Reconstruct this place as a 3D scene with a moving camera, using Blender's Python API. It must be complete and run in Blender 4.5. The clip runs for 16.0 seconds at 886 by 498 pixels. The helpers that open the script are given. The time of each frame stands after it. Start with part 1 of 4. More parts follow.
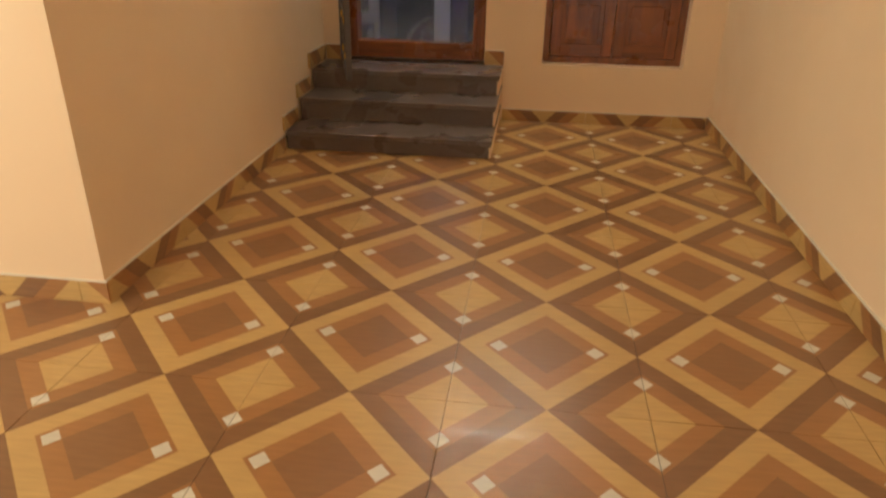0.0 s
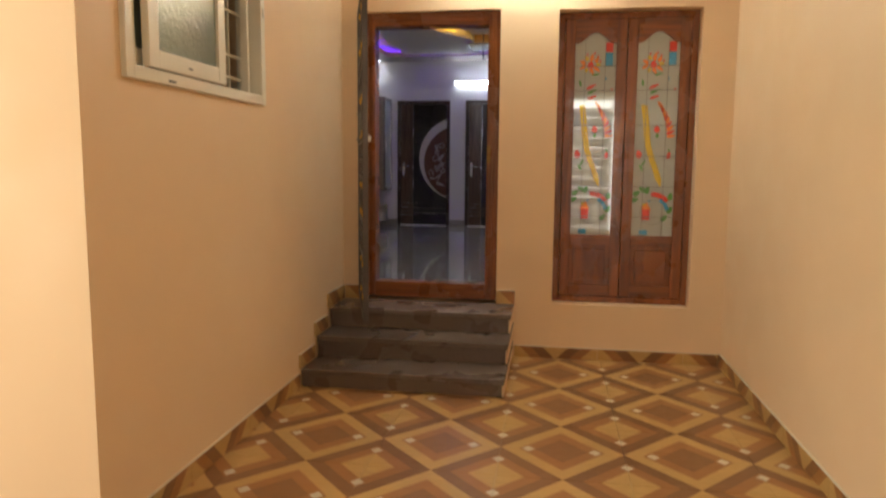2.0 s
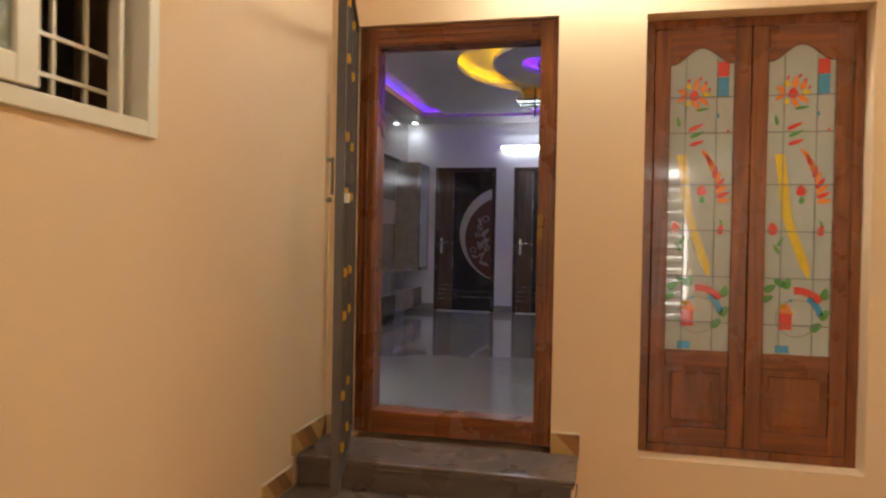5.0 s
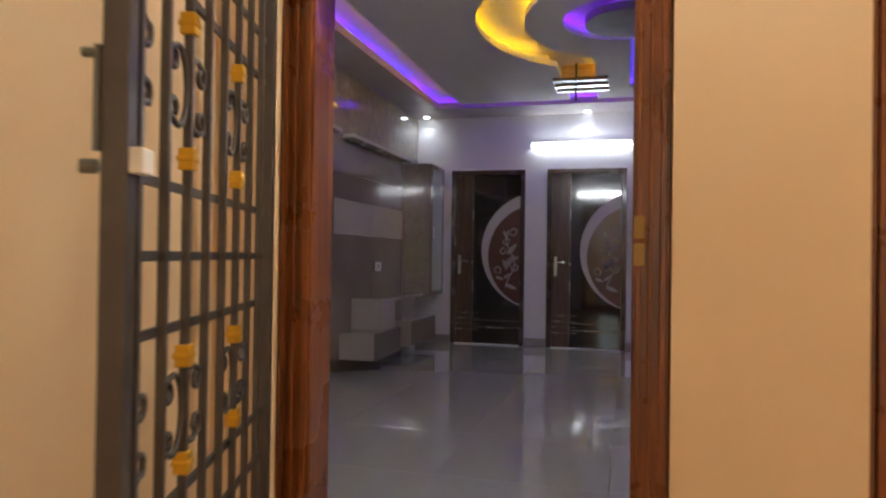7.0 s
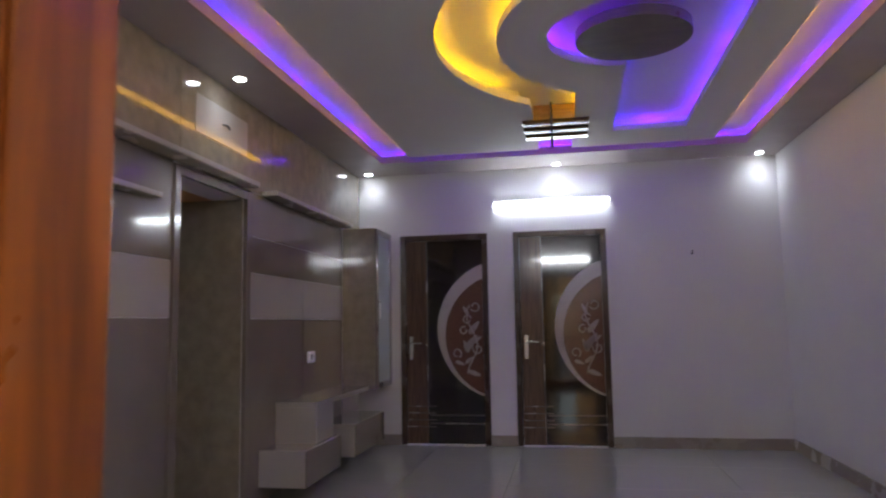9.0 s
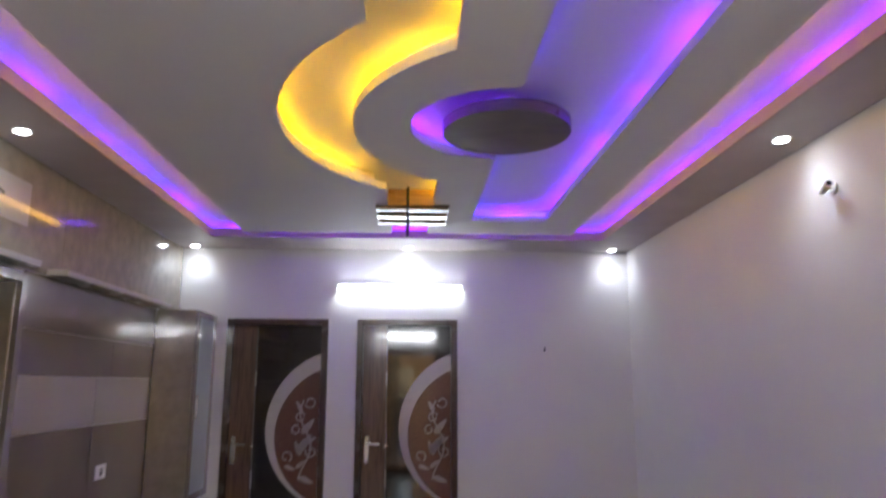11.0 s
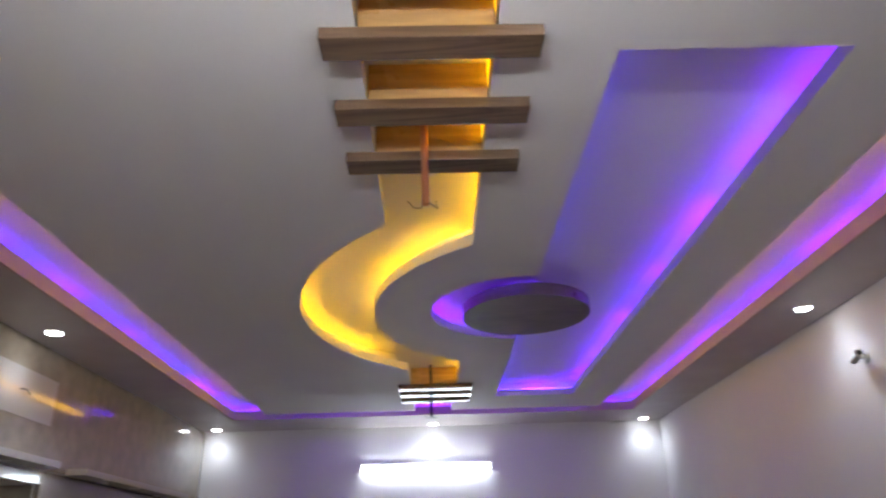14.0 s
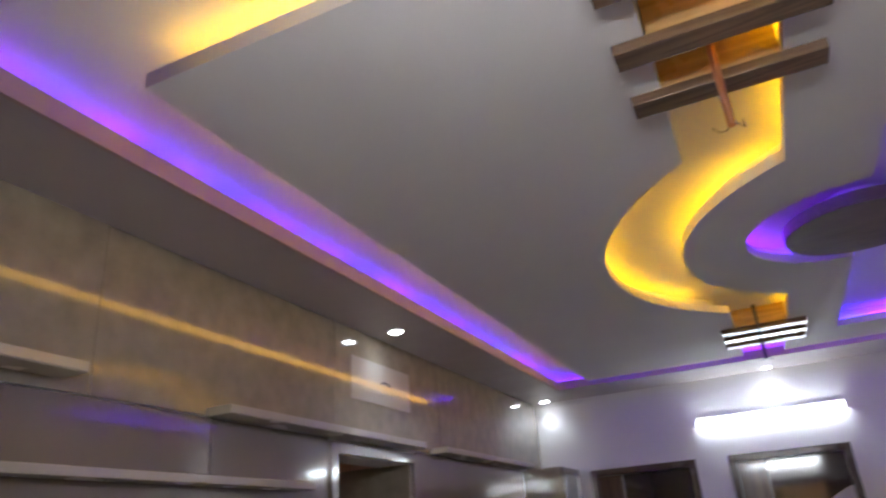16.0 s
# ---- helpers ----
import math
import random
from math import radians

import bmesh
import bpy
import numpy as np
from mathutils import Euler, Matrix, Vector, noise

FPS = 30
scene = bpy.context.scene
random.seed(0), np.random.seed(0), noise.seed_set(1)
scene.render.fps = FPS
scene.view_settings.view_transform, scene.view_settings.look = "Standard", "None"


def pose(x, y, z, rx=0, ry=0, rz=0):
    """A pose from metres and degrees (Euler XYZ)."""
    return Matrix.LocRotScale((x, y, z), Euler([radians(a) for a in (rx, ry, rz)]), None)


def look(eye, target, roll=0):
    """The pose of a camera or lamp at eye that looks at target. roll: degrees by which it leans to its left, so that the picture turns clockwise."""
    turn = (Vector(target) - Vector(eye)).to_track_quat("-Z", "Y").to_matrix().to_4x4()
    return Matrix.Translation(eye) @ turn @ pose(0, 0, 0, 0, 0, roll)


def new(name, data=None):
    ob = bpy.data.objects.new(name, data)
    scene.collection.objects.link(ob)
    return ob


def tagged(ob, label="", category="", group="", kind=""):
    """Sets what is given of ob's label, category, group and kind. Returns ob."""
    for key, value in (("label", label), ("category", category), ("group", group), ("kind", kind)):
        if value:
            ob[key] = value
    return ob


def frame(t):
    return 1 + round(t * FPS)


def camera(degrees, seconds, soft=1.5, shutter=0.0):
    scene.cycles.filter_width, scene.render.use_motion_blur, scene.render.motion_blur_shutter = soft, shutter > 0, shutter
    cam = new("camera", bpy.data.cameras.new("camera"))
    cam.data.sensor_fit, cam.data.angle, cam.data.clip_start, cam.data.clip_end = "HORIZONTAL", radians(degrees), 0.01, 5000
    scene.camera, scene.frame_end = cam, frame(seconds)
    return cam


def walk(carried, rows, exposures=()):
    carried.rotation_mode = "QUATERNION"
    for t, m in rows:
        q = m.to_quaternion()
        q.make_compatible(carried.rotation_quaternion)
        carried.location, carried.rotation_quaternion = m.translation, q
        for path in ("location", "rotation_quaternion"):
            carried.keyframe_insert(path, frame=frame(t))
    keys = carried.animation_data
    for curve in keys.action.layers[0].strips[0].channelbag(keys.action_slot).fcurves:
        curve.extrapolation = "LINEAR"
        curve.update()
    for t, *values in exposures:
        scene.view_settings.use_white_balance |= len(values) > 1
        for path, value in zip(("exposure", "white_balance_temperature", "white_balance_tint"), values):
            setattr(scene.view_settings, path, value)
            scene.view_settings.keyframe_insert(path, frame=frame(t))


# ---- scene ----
cam = camera(65.2, 16.0, soft=2.2, shutter=0.5)
PATH = [
    (0, (0.468, 1.422, 1.239), (0.242, 3.215, 0.383), 0.9),
    (0.5, (0.48, 1.421, 1.269), (0.231, 3.268, 0.542), 0.3),
    (1, (0.486, 1.42, 1.309), (0.218, 3.316, 0.732), 0.1),
    (1.5, (0.496, 1.408, 1.322), (0.206, 3.343, 0.907), 0.6),
    (2, (0.484, 1.395, 1.327), (0.183, 3.358, 1.088), 0.5),
    (2.5, (0.493, 1.39, 1.338), (0.171, 3.36, 1.212), 0.6),
    (3, (0.516, 1.446, 1.351), (0.13, 3.402, 1.196), 1.0),
    (3.5, (0.485, 1.687, 1.318), (0.075, 3.642, 1.202), 0.9),
    (4, (0.405, 2.102, 1.366), (0.038, 4.068, 1.333), -0.3),
    (5, (0.343, 3.061, 1.334), (-0.11, 5.009, 1.31), 1.1),
    (7.5, (-0.044, 5.089, 1.373), (-0.574, 7.018, 1.429), 0.8),
    (8, (-0.124, 5.423, 1.367), (-0.675, 7.341, 1.519), 0.7),
    (8.2, (-0.211, 5.588, 1.356), (-0.749, 7.504, 1.572), -0.2),
    (9.3, (-0.40, 6.10, 1.58), (-0.678, 8.07, 1.79), -0.7),
    (10.5, (-0.486, 6.508, 1.796), (-0.493, 8.497, 2.007), -1.1),
    (11, (-0.449, 6.555, 1.818), (-0.352, 8.516, 2.2), 0.1),
    (11.5, (-0.428, 6.553, 1.864), (-0.236, 8.471, 2.397), -0.4),
    (12, (-0.405, 6.549, 1.893), (-0.04, 8.407, 2.538), 0.1),
    (12.5, (-0.386, 6.53, 1.91), (0.075, 8.34, 2.626), 0.7),
    (13, (-0.39, 6.518, 1.917), (0.035, 8.325, 2.661), -1.1),
    (13.5, (-0.414, 6.522, 1.934), (-0.159, 8.348, 2.71), -1.5),
    (14, (-0.446, 6.507, 1.931), (-0.409, 8.333, 2.748), -1.8),
    (14.5, (-0.452, 6.51, 1.926), (-0.639, 8.326, 2.743), -1.7),
    (15, (-0.505, 6.448, 1.914), (-0.883, 8.236, 2.726), -2.9),
    (15.5, (-0.52, 6.466, 1.905), (-1.049, 8.214, 2.716), -3.7),
    (16, (-0.539, 6.484, 1.895), (-1.272, 8.173, 2.675), -4.6),
]
walk(cam, [(t, look(eye, target, roll)) for t, eye, target, roll in PATH], exposures=[(0.0, 0.20), (3.5, 0.34), (5.0, 0.48), (7.5, 0.50), (8.0, 0.30), (10.5, 1.16), (12.0, 0.92), (16.0, 0.74)])

# ---- world and lights ----
world = bpy.data.worlds.new("sky")
scene.world = world
world.use_nodes = True
wnt = world.node_tree
sky = wnt.nodes.new("ShaderNodeTexSky")
sky.sky_type, sky.sun_disc = "NISHITA", False
sky.sun_elevation, sky.sun_rotation = radians(40), radians(200)
wnt.links.new(sky.outputs[0], wnt.nodes["Background"].inputs[0])
wnt.nodes["Background"].inputs[1].default_value = 0.12


def area_lamp(name, m, sx, sy, power, colour):
    d = bpy.data.lights.new(name, "AREA")
    d.shape, d.size, d.size_y, d.energy, d.color = "RECTANGLE", sx, sy, power, colour
    o = new(name, d)
    o.matrix_world = m
    return o


# daylight through the porch's front opening
area_lamp("daylight_front", look((1.24, -1.95, 1.35), (1.24, 5, 1.35)), 0.86, 2.45, 90, (1.0, 0.95, 0.82))
# daylight from the open yard beside the porch
area_lamp("daylight_side", look((-3.3, 1.2, 1.6), (1.7, 2.6, 1.3)), 2.6, 2.5, 98, (1.0, 0.92, 0.66))


# ---- materials ----
def mat(name, colour, rough=0.6, metal=0.0, vary=0.08, scale=6.0, bump=0.02, fine=60.0, coat=0.0, emit=None, power=0.0, trans=0.0):
    m = bpy.data.materials.new(name)
    m.use_nodes = True
    nt = m.node_tree
    b = nt.nodes["Principled BSDF"]
    b.inputs["Roughness"].default_value = rough
    b.inputs["Metallic"].default_value = metal
    b.inputs["Coat Weight"].default_value = coat
    b.inputs["Coat Roughness"].default_value = 0.06
    b.inputs["Transmission Weight"].default_value = trans
    if emit:
        b.inputs["Emission Color"].default_value = (*emit, 1)
        b.inputs["Emission Strength"].default_value = power
    co = nt.nodes.new("ShaderNodeTexCoord")
    n1 = nt.nodes.new("ShaderNodeTexNoise")
    n1.inputs["Scale"].default_value, n1.inputs["Detail"].default_value = scale, 6
    nt.links.new(co.outputs["Object"], n1.inputs["Vector"])
    ramp = nt.nodes.new("ShaderNodeMix")
    ramp.data_type = "RGBA"
    lo = [max(0, c * (1 - vary)) for c in colour]
    hi = [min(1, c * (1 + vary)) for c in colour]
    ramp.inputs["A"].default_value, ramp.inputs["B"].default_value = (*lo, 1), (*hi, 1)
    nt.links.new(n1.outputs["Fac"], ramp.inputs["Factor"])
    nt.links.new(ramp.outputs["Result"], b.inputs["Base Color"])
    if not emit:
        n3 = nt.nodes.new("ShaderNodeTexNoise")
        n3.inputs["Scale"].default_value, n3.inputs["Detail"].default_value = 3.7, 5
        nt.links.new(co.outputs["Object"], n3.inputs["Vector"])
        rr = nt.nodes.new("ShaderNodeMapRange")
        rr.inputs["From Min"].default_value, rr.inputs["From Max"].default_value = 0.3, 0.7
        rr.inputs["To Min"].default_value, rr.inputs["To Max"].default_value = rough * 0.75, min(1.0, rough * 1.3)
        nt.links.new(n3.outputs["Fac"], rr.inputs["Value"])
        nt.links.new(rr.outputs["Result"], b.inputs["Roughness"])
    if bump:
        n2 = nt.nodes.new("ShaderNodeTexNoise")
        n2.inputs["Scale"].default_value, n2.inputs["Detail"].default_value = fine, 4
        nt.links.new(co.outputs["Object"], n2.inputs["Vector"])
        bp = nt.nodes.new("ShaderNodeBump")
        bp.inputs["Strength"].default_value, bp.inputs["Distance"].default_value = bump * 5, 0.004
        nt.links.new(n2.outputs["Fac"], bp.inputs["Height"])
        nt.links.new(bp.outputs["Normal"], b.inputs["Normal"])
    return m


def wood(name, dark, light, rough=0.3, stretch=(14, 14, 1.2), coat=0.4, bump=0.03):
    """Wood with its grain along the axis of the smallest stretch."""
    m = mat(name, light, rough, coat=coat, bump=0)
    nt = m.node_tree
    b = nt.nodes["Principled BSDF"]
    co = nt.nodes.new("ShaderNodeTexCoord")
    mp = nt.nodes.new("ShaderNodeMapping")
    mp.inputs["Scale"].default_value = stretch
    nt.links.new(co.outputs["Object"], mp.inputs["Vector"])
    n = nt.nodes.new("ShaderNodeTexNoise")
    n.inputs["Scale"].default_value, n.inputs["Detail"].default_value, n.inputs["Distortion"].default_value = 1.6, 8, 1.4
    nt.links.new(mp.outputs["Vector"], n.inputs["Vector"])
    r = nt.nodes.new("ShaderNodeValToRGB")
    r.color_ramp.elements[0].position, r.color_ramp.elements[0].color = 0.32, (*dark, 1)
    r.color_ramp.elements[1].position, r.color_ramp.elements[1].color = 0.68, (*light, 1)
    nt.links.new(n.outputs["Fac"], r.inputs["Fac"])
    nt.links.new(r.outputs["Color"], b.inputs["Base Color"])
    bp = nt.nodes.new("ShaderNodeBump")
    bp.inputs["Strength"].default_value, bp.inputs["Distance"].default_value = bump * 5, 0.003
    nt.links.new(n.outputs["Fac"], bp.inputs["Height"])
    nt.links.new(bp.outputs["Normal"], b.inputs["Normal"])
    return m


M_PASS = mat("orange_brown_paint", (0.60, 0.28, 0.13), 0.5, vary=0.06, scale=3)
M_PEACH = mat("peach_paint", (0.80, 0.595, 0.395), 0.55, vary=0.035, scale=1.3, bump=0.012, fine=140)
M_WHITE = mat("white_wall_paint", (0.78, 0.755, 0.75), 0.6, vary=0.025, scale=1.1, bump=0.01, fine=120)
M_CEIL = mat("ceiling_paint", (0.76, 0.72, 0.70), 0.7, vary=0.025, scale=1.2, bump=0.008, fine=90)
# Border's even base colour, set darker and browner than the ceiling's.
M_SOFFIT = mat("soffit_base", (0.46, 0.40, 0.40), 0.45, vary=0.04, scale=1.5, bump=0.008, fine=90)
M_LIP = mat("lip_paint", (0.47, 0.34, 0.31), 0.5, vary=0.04, scale=2.0, bump=0.008, fine=90)
M_TEAK = wood("varnished_teak", (0.115, 0.030, 0.007), (0.27, 0.078, 0.016), 0.28, (11, 11, 0.9), 0.2, 0.01)
M_TEAK_H = wood("varnished_teak_across", (0.115, 0.030, 0.007), (0.27, 0.078, 0.016), 0.28, (0.9, 11, 11), 0.2, 0.01)
M_LEAF_W = wood("dark_teak_leaf", (0.046, 0.018, 0.009), (0.086, 0.035, 0.016), 0.28, (9, 9, 0.8), 0.12, 0.004)
M_GRANITE = mat("dark_granite", (0.135, 0.102, 0.088), 0.28, vary=0.55, scale=160, bump=0.01, fine=220, coat=0.2)
M_IRON = mat("grey_iron", (0.10, 0.09, 0.09), 0.42, 0.6, vary=0.2, scale=18, bump=0.03, fine=130)
M_GOLD = mat("gold_paint", (0.66, 0.38, 0.03), 0.4, 0.5, vary=0.15, scale=30)
M_STEEL = mat("steel", (0.72, 0.71, 0.68), 0.25, 1.0, vary=0.06, scale=20)
M_UPVC = mat("cream_frame", (0.78, 0.75, 0.66), 0.38, vary=0.03, scale=5, bump=0.005)
M_FROST = mat("frosted_glass", (0.42, 0.46, 0.47), 0.012, vary=0.06, scale=30, bump=0.0015, fine=30, coat=0.6)
M_SASHGLASS = mat("ribbed_glass", (0.20, 0.26, 0.24), 0.10, vary=0.10, scale=12, bump=0.22, fine=42, coat=0.8)
M_LEAD = mat("leading", (0.16, 0.17, 0.17), 0.4, 0.3)
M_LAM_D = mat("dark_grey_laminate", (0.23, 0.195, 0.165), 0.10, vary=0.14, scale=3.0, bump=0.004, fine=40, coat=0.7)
M_LAM_L = mat("pale_grey_laminate", (0.47, 0.43, 0.395), 0.12, vary=0.07, scale=3.0, bump=0.004, fine=40, coat=0.7)
M_LAM_G = mat("greige_marble_laminate", (0.31, 0.27, 0.205), 0.12, vary=0.36, scale=11.0, bump=0.006, fine=40, coat=0.8)
M_SHELF = mat("cream_shelf", (0.50, 0.46, 0.38), 0.25, vary=0.06, scale=6, bump=0.005)
M_DOORFRAME = wood("dark_door_frame", (0.035, 0.020, 0.014), (0.085, 0.05, 0.034), 0.25, (24, 24, 1.6), 0.5)
M_DOORBROWN = wood("brown_door_strip", (0.075, 0.042, 0.026), (0.16, 0.095, 0.06), 0.2, (30, 30, 1.5), 0.5)
M_DOORBLACK = mat("black_gloss_laminate", (0.016, 0.012, 0.011), 0.06, vary=0.2, scale=9, bump=0.004, coat=0.9)
M_DOORDISC = wood("redbrown_inlay", (0.10, 0.045, 0.030), (0.17, 0.080, 0.050), 0.2, (40, 40, 1.5), 0.5)
M_DOORPALE = mat("pale_inlay", (0.52, 0.47, 0.43), 0.3, vary=0.08, scale=14)
# Lighter bar wood, with the yellow LEDs' amber glow put into its colour.
M_BLOCK = wood("led_lit_block_wood", (0.34, 0.19, 0.075), (0.50, 0.30, 0.12), 0.3, (1.6, 20, 20), 0.3)
M_CEMENT = mat("pale_cement", (0.70, 0.62, 0.50), 0.8, vary=0.12, scale=25)
M_BRASS = mat("old_brass", (0.24, 0.14, 0.04), 0.4, 0.7, vary=0.2, scale=30)
M_VINE = mat("faded_inlay", (0.36, 0.29, 0.26), 0.3, vary=0.12, scale=14)
M_SILVERLINE = mat("silver_line", (0.33, 0.30, 0.28), 0.25, 0.6)
M_BAR = wood("ceiling_bar_wood", (0.10, 0.058, 0.034), (0.20, 0.12, 0.068), 0.22, (1.6, 20, 20), 0.35)
M_DISC = wood("ceiling_disc_wood", (0.075, 0.05, 0.036), (0.12, 0.08, 0.056), 0.35, (3, 30, 30), 0.2)
M_COPPER = mat("copper_rod", (0.55, 0.24, 0.13), 0.35, 0.9)
M_PLASTIC = mat("white_plastic", (0.8, 0.8, 0.8), 0.35, vary=0.02)
M_DARKP = mat("dark_plastic", (0.04, 0.04, 0.045), 0.35)
M_SKIRT = mat("greige_skirting", (0.36, 0.32, 0.26), 0.25, vary=0.1, scale=9, bump=0.01)
M_ROOMTILE = mat("grey_vitrified_tile", (0.43, 0.42, 0.395), 0.07, vary=0.05, scale=2.2, bump=0.002, fine=30, coat=0.6)
M_GROUT = mat("grout", (0.30, 0.24, 0.16), 0.8)
M_GROUT2 = mat("pale_grout", (0.22, 0.21, 0.20), 0.7)
M_TUBE = mat("tube_light", (1, 1, 1), 0.4, emit=(0.84, 0.95, 1.0), power=20.0, bump=0)
M_TUBE3 = mat("south_tube_light", (1, 1, 1), 0.4, emit=(0.90, 0.95, 1.0), power=70.0, bump=0)
M_TUBE2 = mat("porch_tube_light", (1, 1, 1), 0.4, emit=(0.98, 1.0, 0.84), power=126.0, bump=0)
M_SPOT = mat("downlight_lens", (1, 1, 1), 0.4, emit=(0.86, 0.93, 1.0), power=22.0, bump=0)
M_LED_Y = mat("yellow_led", (1, 0.8, 0.2), 0.5, emit=(1.0, 0.55, 0.0), power=11.0, bump=0)
M_RED = mat("red_glass_paint", (0.62, 0.045, 0.03), 0.2, vary=0.2, scale=60, coat=0.5)
M_ORANGE = mat("orange_glass_paint", (0.75, 0.22, 0.04), 0.2, vary=0.2, scale=60, coat=0.5)
M_YELLOW = mat("yellow_glass_paint", (0.64, 0.46, 0.02), 0.2, vary=0.2, scale=60, coat=0.5)
M_GREEN = mat("green_glass_paint", (0.08, 0.28, 0.06), 0.2, vary=0.2, scale=60, coat=0.5)
M_BLUE = mat("blue_glass_paint", (0.05, 0.30, 0.58), 0.2, vary=0.2, scale=60, coat=0.5)
M_LEAF = mat("garden_green", (0.09, 0.16, 0.04), 0.7, vary=0.5, scale=5)
M_GROUND = mat("yard_ground", (0.30, 0.26, 0.20), 0.9, vary=0.2, scale=2)


def led_violet():
    """Violet strip whose colour drifts from blue to pink along its length."""
    m = mat("violet_led", (0.5, 0.2, 1), 0.5, emit=(0.3, 0.05, 1), power=15.5, bump=0)
    nt = m.node_tree
    co = nt.nodes.new("ShaderNodeTexCoord")
    n = nt.nodes.new("ShaderNodeTexNoise")
    n.inputs["Scale"].default_value, n.inputs["Detail"].default_value = 4.6, 1.5
    nt.links.new(co.outputs["Object"], n.inputs["Vector"])
    r = nt.nodes.new("ShaderNodeValToRGB")
    r.color_ramp.elements[0].position, r.color_ramp.elements[0].color = 0.40, (0.04, 0.02, 1.0, 1)
    r.color_ramp.elements[1].position, r.color_ramp.elements[1].color = 0.63, (0.29, 0.02, 1.0, 1)
    nt.links.new(n.outputs["Fac"], r.inputs["Fac"])
    nt.links.new(r.outputs["Color"], nt.nodes["Principled BSDF"].inputs["Emission Color"])
    return m


M_LED_V = led_violet()
M_LED_B = mat("dim_blue_led", (0.3, 0.2, 1), 0.5, emit=(0.06, 0.03, 1.0), power=7.0, bump=0)
M_LED_W = mat("dim_yellow_led", (1, 0.8, 0.2), 0.5, emit=(1.0, 0.52, 0.05), power=2.8, bump=0)


def porch_tile_material(px, py, name="parquet_print_tile"):
    """Printed parquet diamonds: dark-edged ones on the corners, pale-edged ones in the middle."""
    m = bpy.data.materials.new(name)
    m.use_nodes = True
    nt = m.node_tree
    L = nt.links.new
    b = nt.nodes["Principled BSDF"]
    b.inputs["Roughness"].default_value = 0.24
    b.inputs["Coat Weight"].default_value = 0.04

    def op(kind, a, c=None):
        n = nt.nodes.new("ShaderNodeMath")
        n.operation = kind
        for i, v in enumerate((a, c)):
            if v is None:
                continue
            if isinstance(v, (int, float)):
                n.inputs[i].default_value = v
            else:
                L(v, n.inputs[i])
        return n.outputs[0]

    def mix(f, a, c):
        n = nt.nodes.new("ShaderNodeMix")
        n.data_type = "RGBA"
        L(f, n.inputs["Factor"])
        for k, v in (("A", a), ("B", c)):
            if isinstance(v, tuple):
                n.inputs[k].default_value = (*v, 1)
            else:
                L(v, n.inputs[k])
        return n.outputs["Result"]

    co = nt.nodes.new("ShaderNodeTexCoord")
    sp = nt.nodes.new("ShaderNodeSeparateXYZ")
    L(co.outputs["Object"], sp.inputs[0])
    u = op("ABSOLUTE", op("DIVIDE", sp.outputs["X"], px / 2))
    v = op("ABSOLUTE", op("DIVIDE", sp.outputs["Y"], py / 2))
    d = op("ADD", u, v)
    pale = op("LESS_THAN", d, 1.0)
    e = op("SUBTRACT", 2.0, d)
    r = op("MINIMUM", d, e)
    tan, dark, orange, white = (0.52, 0.325, 0.12), (0.225, 0.105, 0.042), (0.35, 0.158, 0.052), (0.62, 0.57, 0.48)
    outer, mid = op("GREATER_THAN", r, 0.70), op("GREATER_THAN", r, 0.43)
    pale_c = mix(outer, mix(mid, (0.25, 0.115, 0.045), orange), tan)
    dark_c = mix(outer, mix(mid, tan, orange), dark)
    col = mix(pale, dark_c, pale_c)
    # white lozenges: beside the middle, and above and below each corner
    w1 = op("ADD", op("ABSOLUTE", op("SUBTRACT", u, 0.54)), v)
    w2 = op("ADD", op("ABSOLUTE", op("SUBTRACT", v, 0.46)), op("SUBTRACT", 1.0, u))
    w = op("LESS_THAN", op("MINIMUM", w1, w2), 0.105)
    col = mix(w, col, white)
    n = nt.nodes.new("ShaderNodeTexNoise")
    n.inputs["Scale"].default_value, n.inputs["Detail"].default_value = 9, 7
    mp = nt.nodes.new("ShaderNodeMapping")
    mp.inputs["Scale"].default_value = (1, 7, 1)
    mp.inputs["Rotation"].default_value = (0, 0, radians(45))
    L(co.outputs["Object"], mp.inputs[0])
    L(mp.outputs[0], n.inputs["Vector"])
    hs = nt.nodes.new("ShaderNodeHueSaturation")
    info = nt.nodes.new("ShaderNodeObjectInfo")
    L(op("ADD", op("ADD", op("MULTIPLY", n.outputs["Fac"], 0.42), 0.76), op("MULTIPLY", info.outputs["Random"], 0.06)), hs.inputs["Value"])
    L(col, hs.inputs["Color"])
    L(hs.outputs["Color"], b.inputs["Base Color"])
    n2 = nt.nodes.new("ShaderNodeTexNoise")
    n2.inputs["Scale"].default_value = 14
    L(co.outputs["Object"], n2.inputs["Vector"])
    L(op("ADD", op("MULTIPLY", n2.outputs["Fac"], 0.22), 0.25), b.inputs["Roughness"])
    return m


# ---- building helpers ----
def add_box(bm, x0, x1, y0, y1, z0, z1, bevel=0.0, rot=None):
    vs = [bm.verts.new((x, y, z)) for x in (x0, x1) for y in (y0, y1) for z in (z0, z1)]
    fs = [bm.faces.new([vs[i] for i in q]) for q in ((0, 1, 3, 2), (4, 6, 7, 5), (0, 4, 5, 1), (2, 3, 7, 6), (0, 2, 6, 4), (1, 5, 7, 3))]
    if bevel:
        es = list({e for f in fs for e in f.edges})
        bmesh.ops.bevel(bm, geom=es, offset=bevel, segments=2, affect="EDGES", profile=0.6)


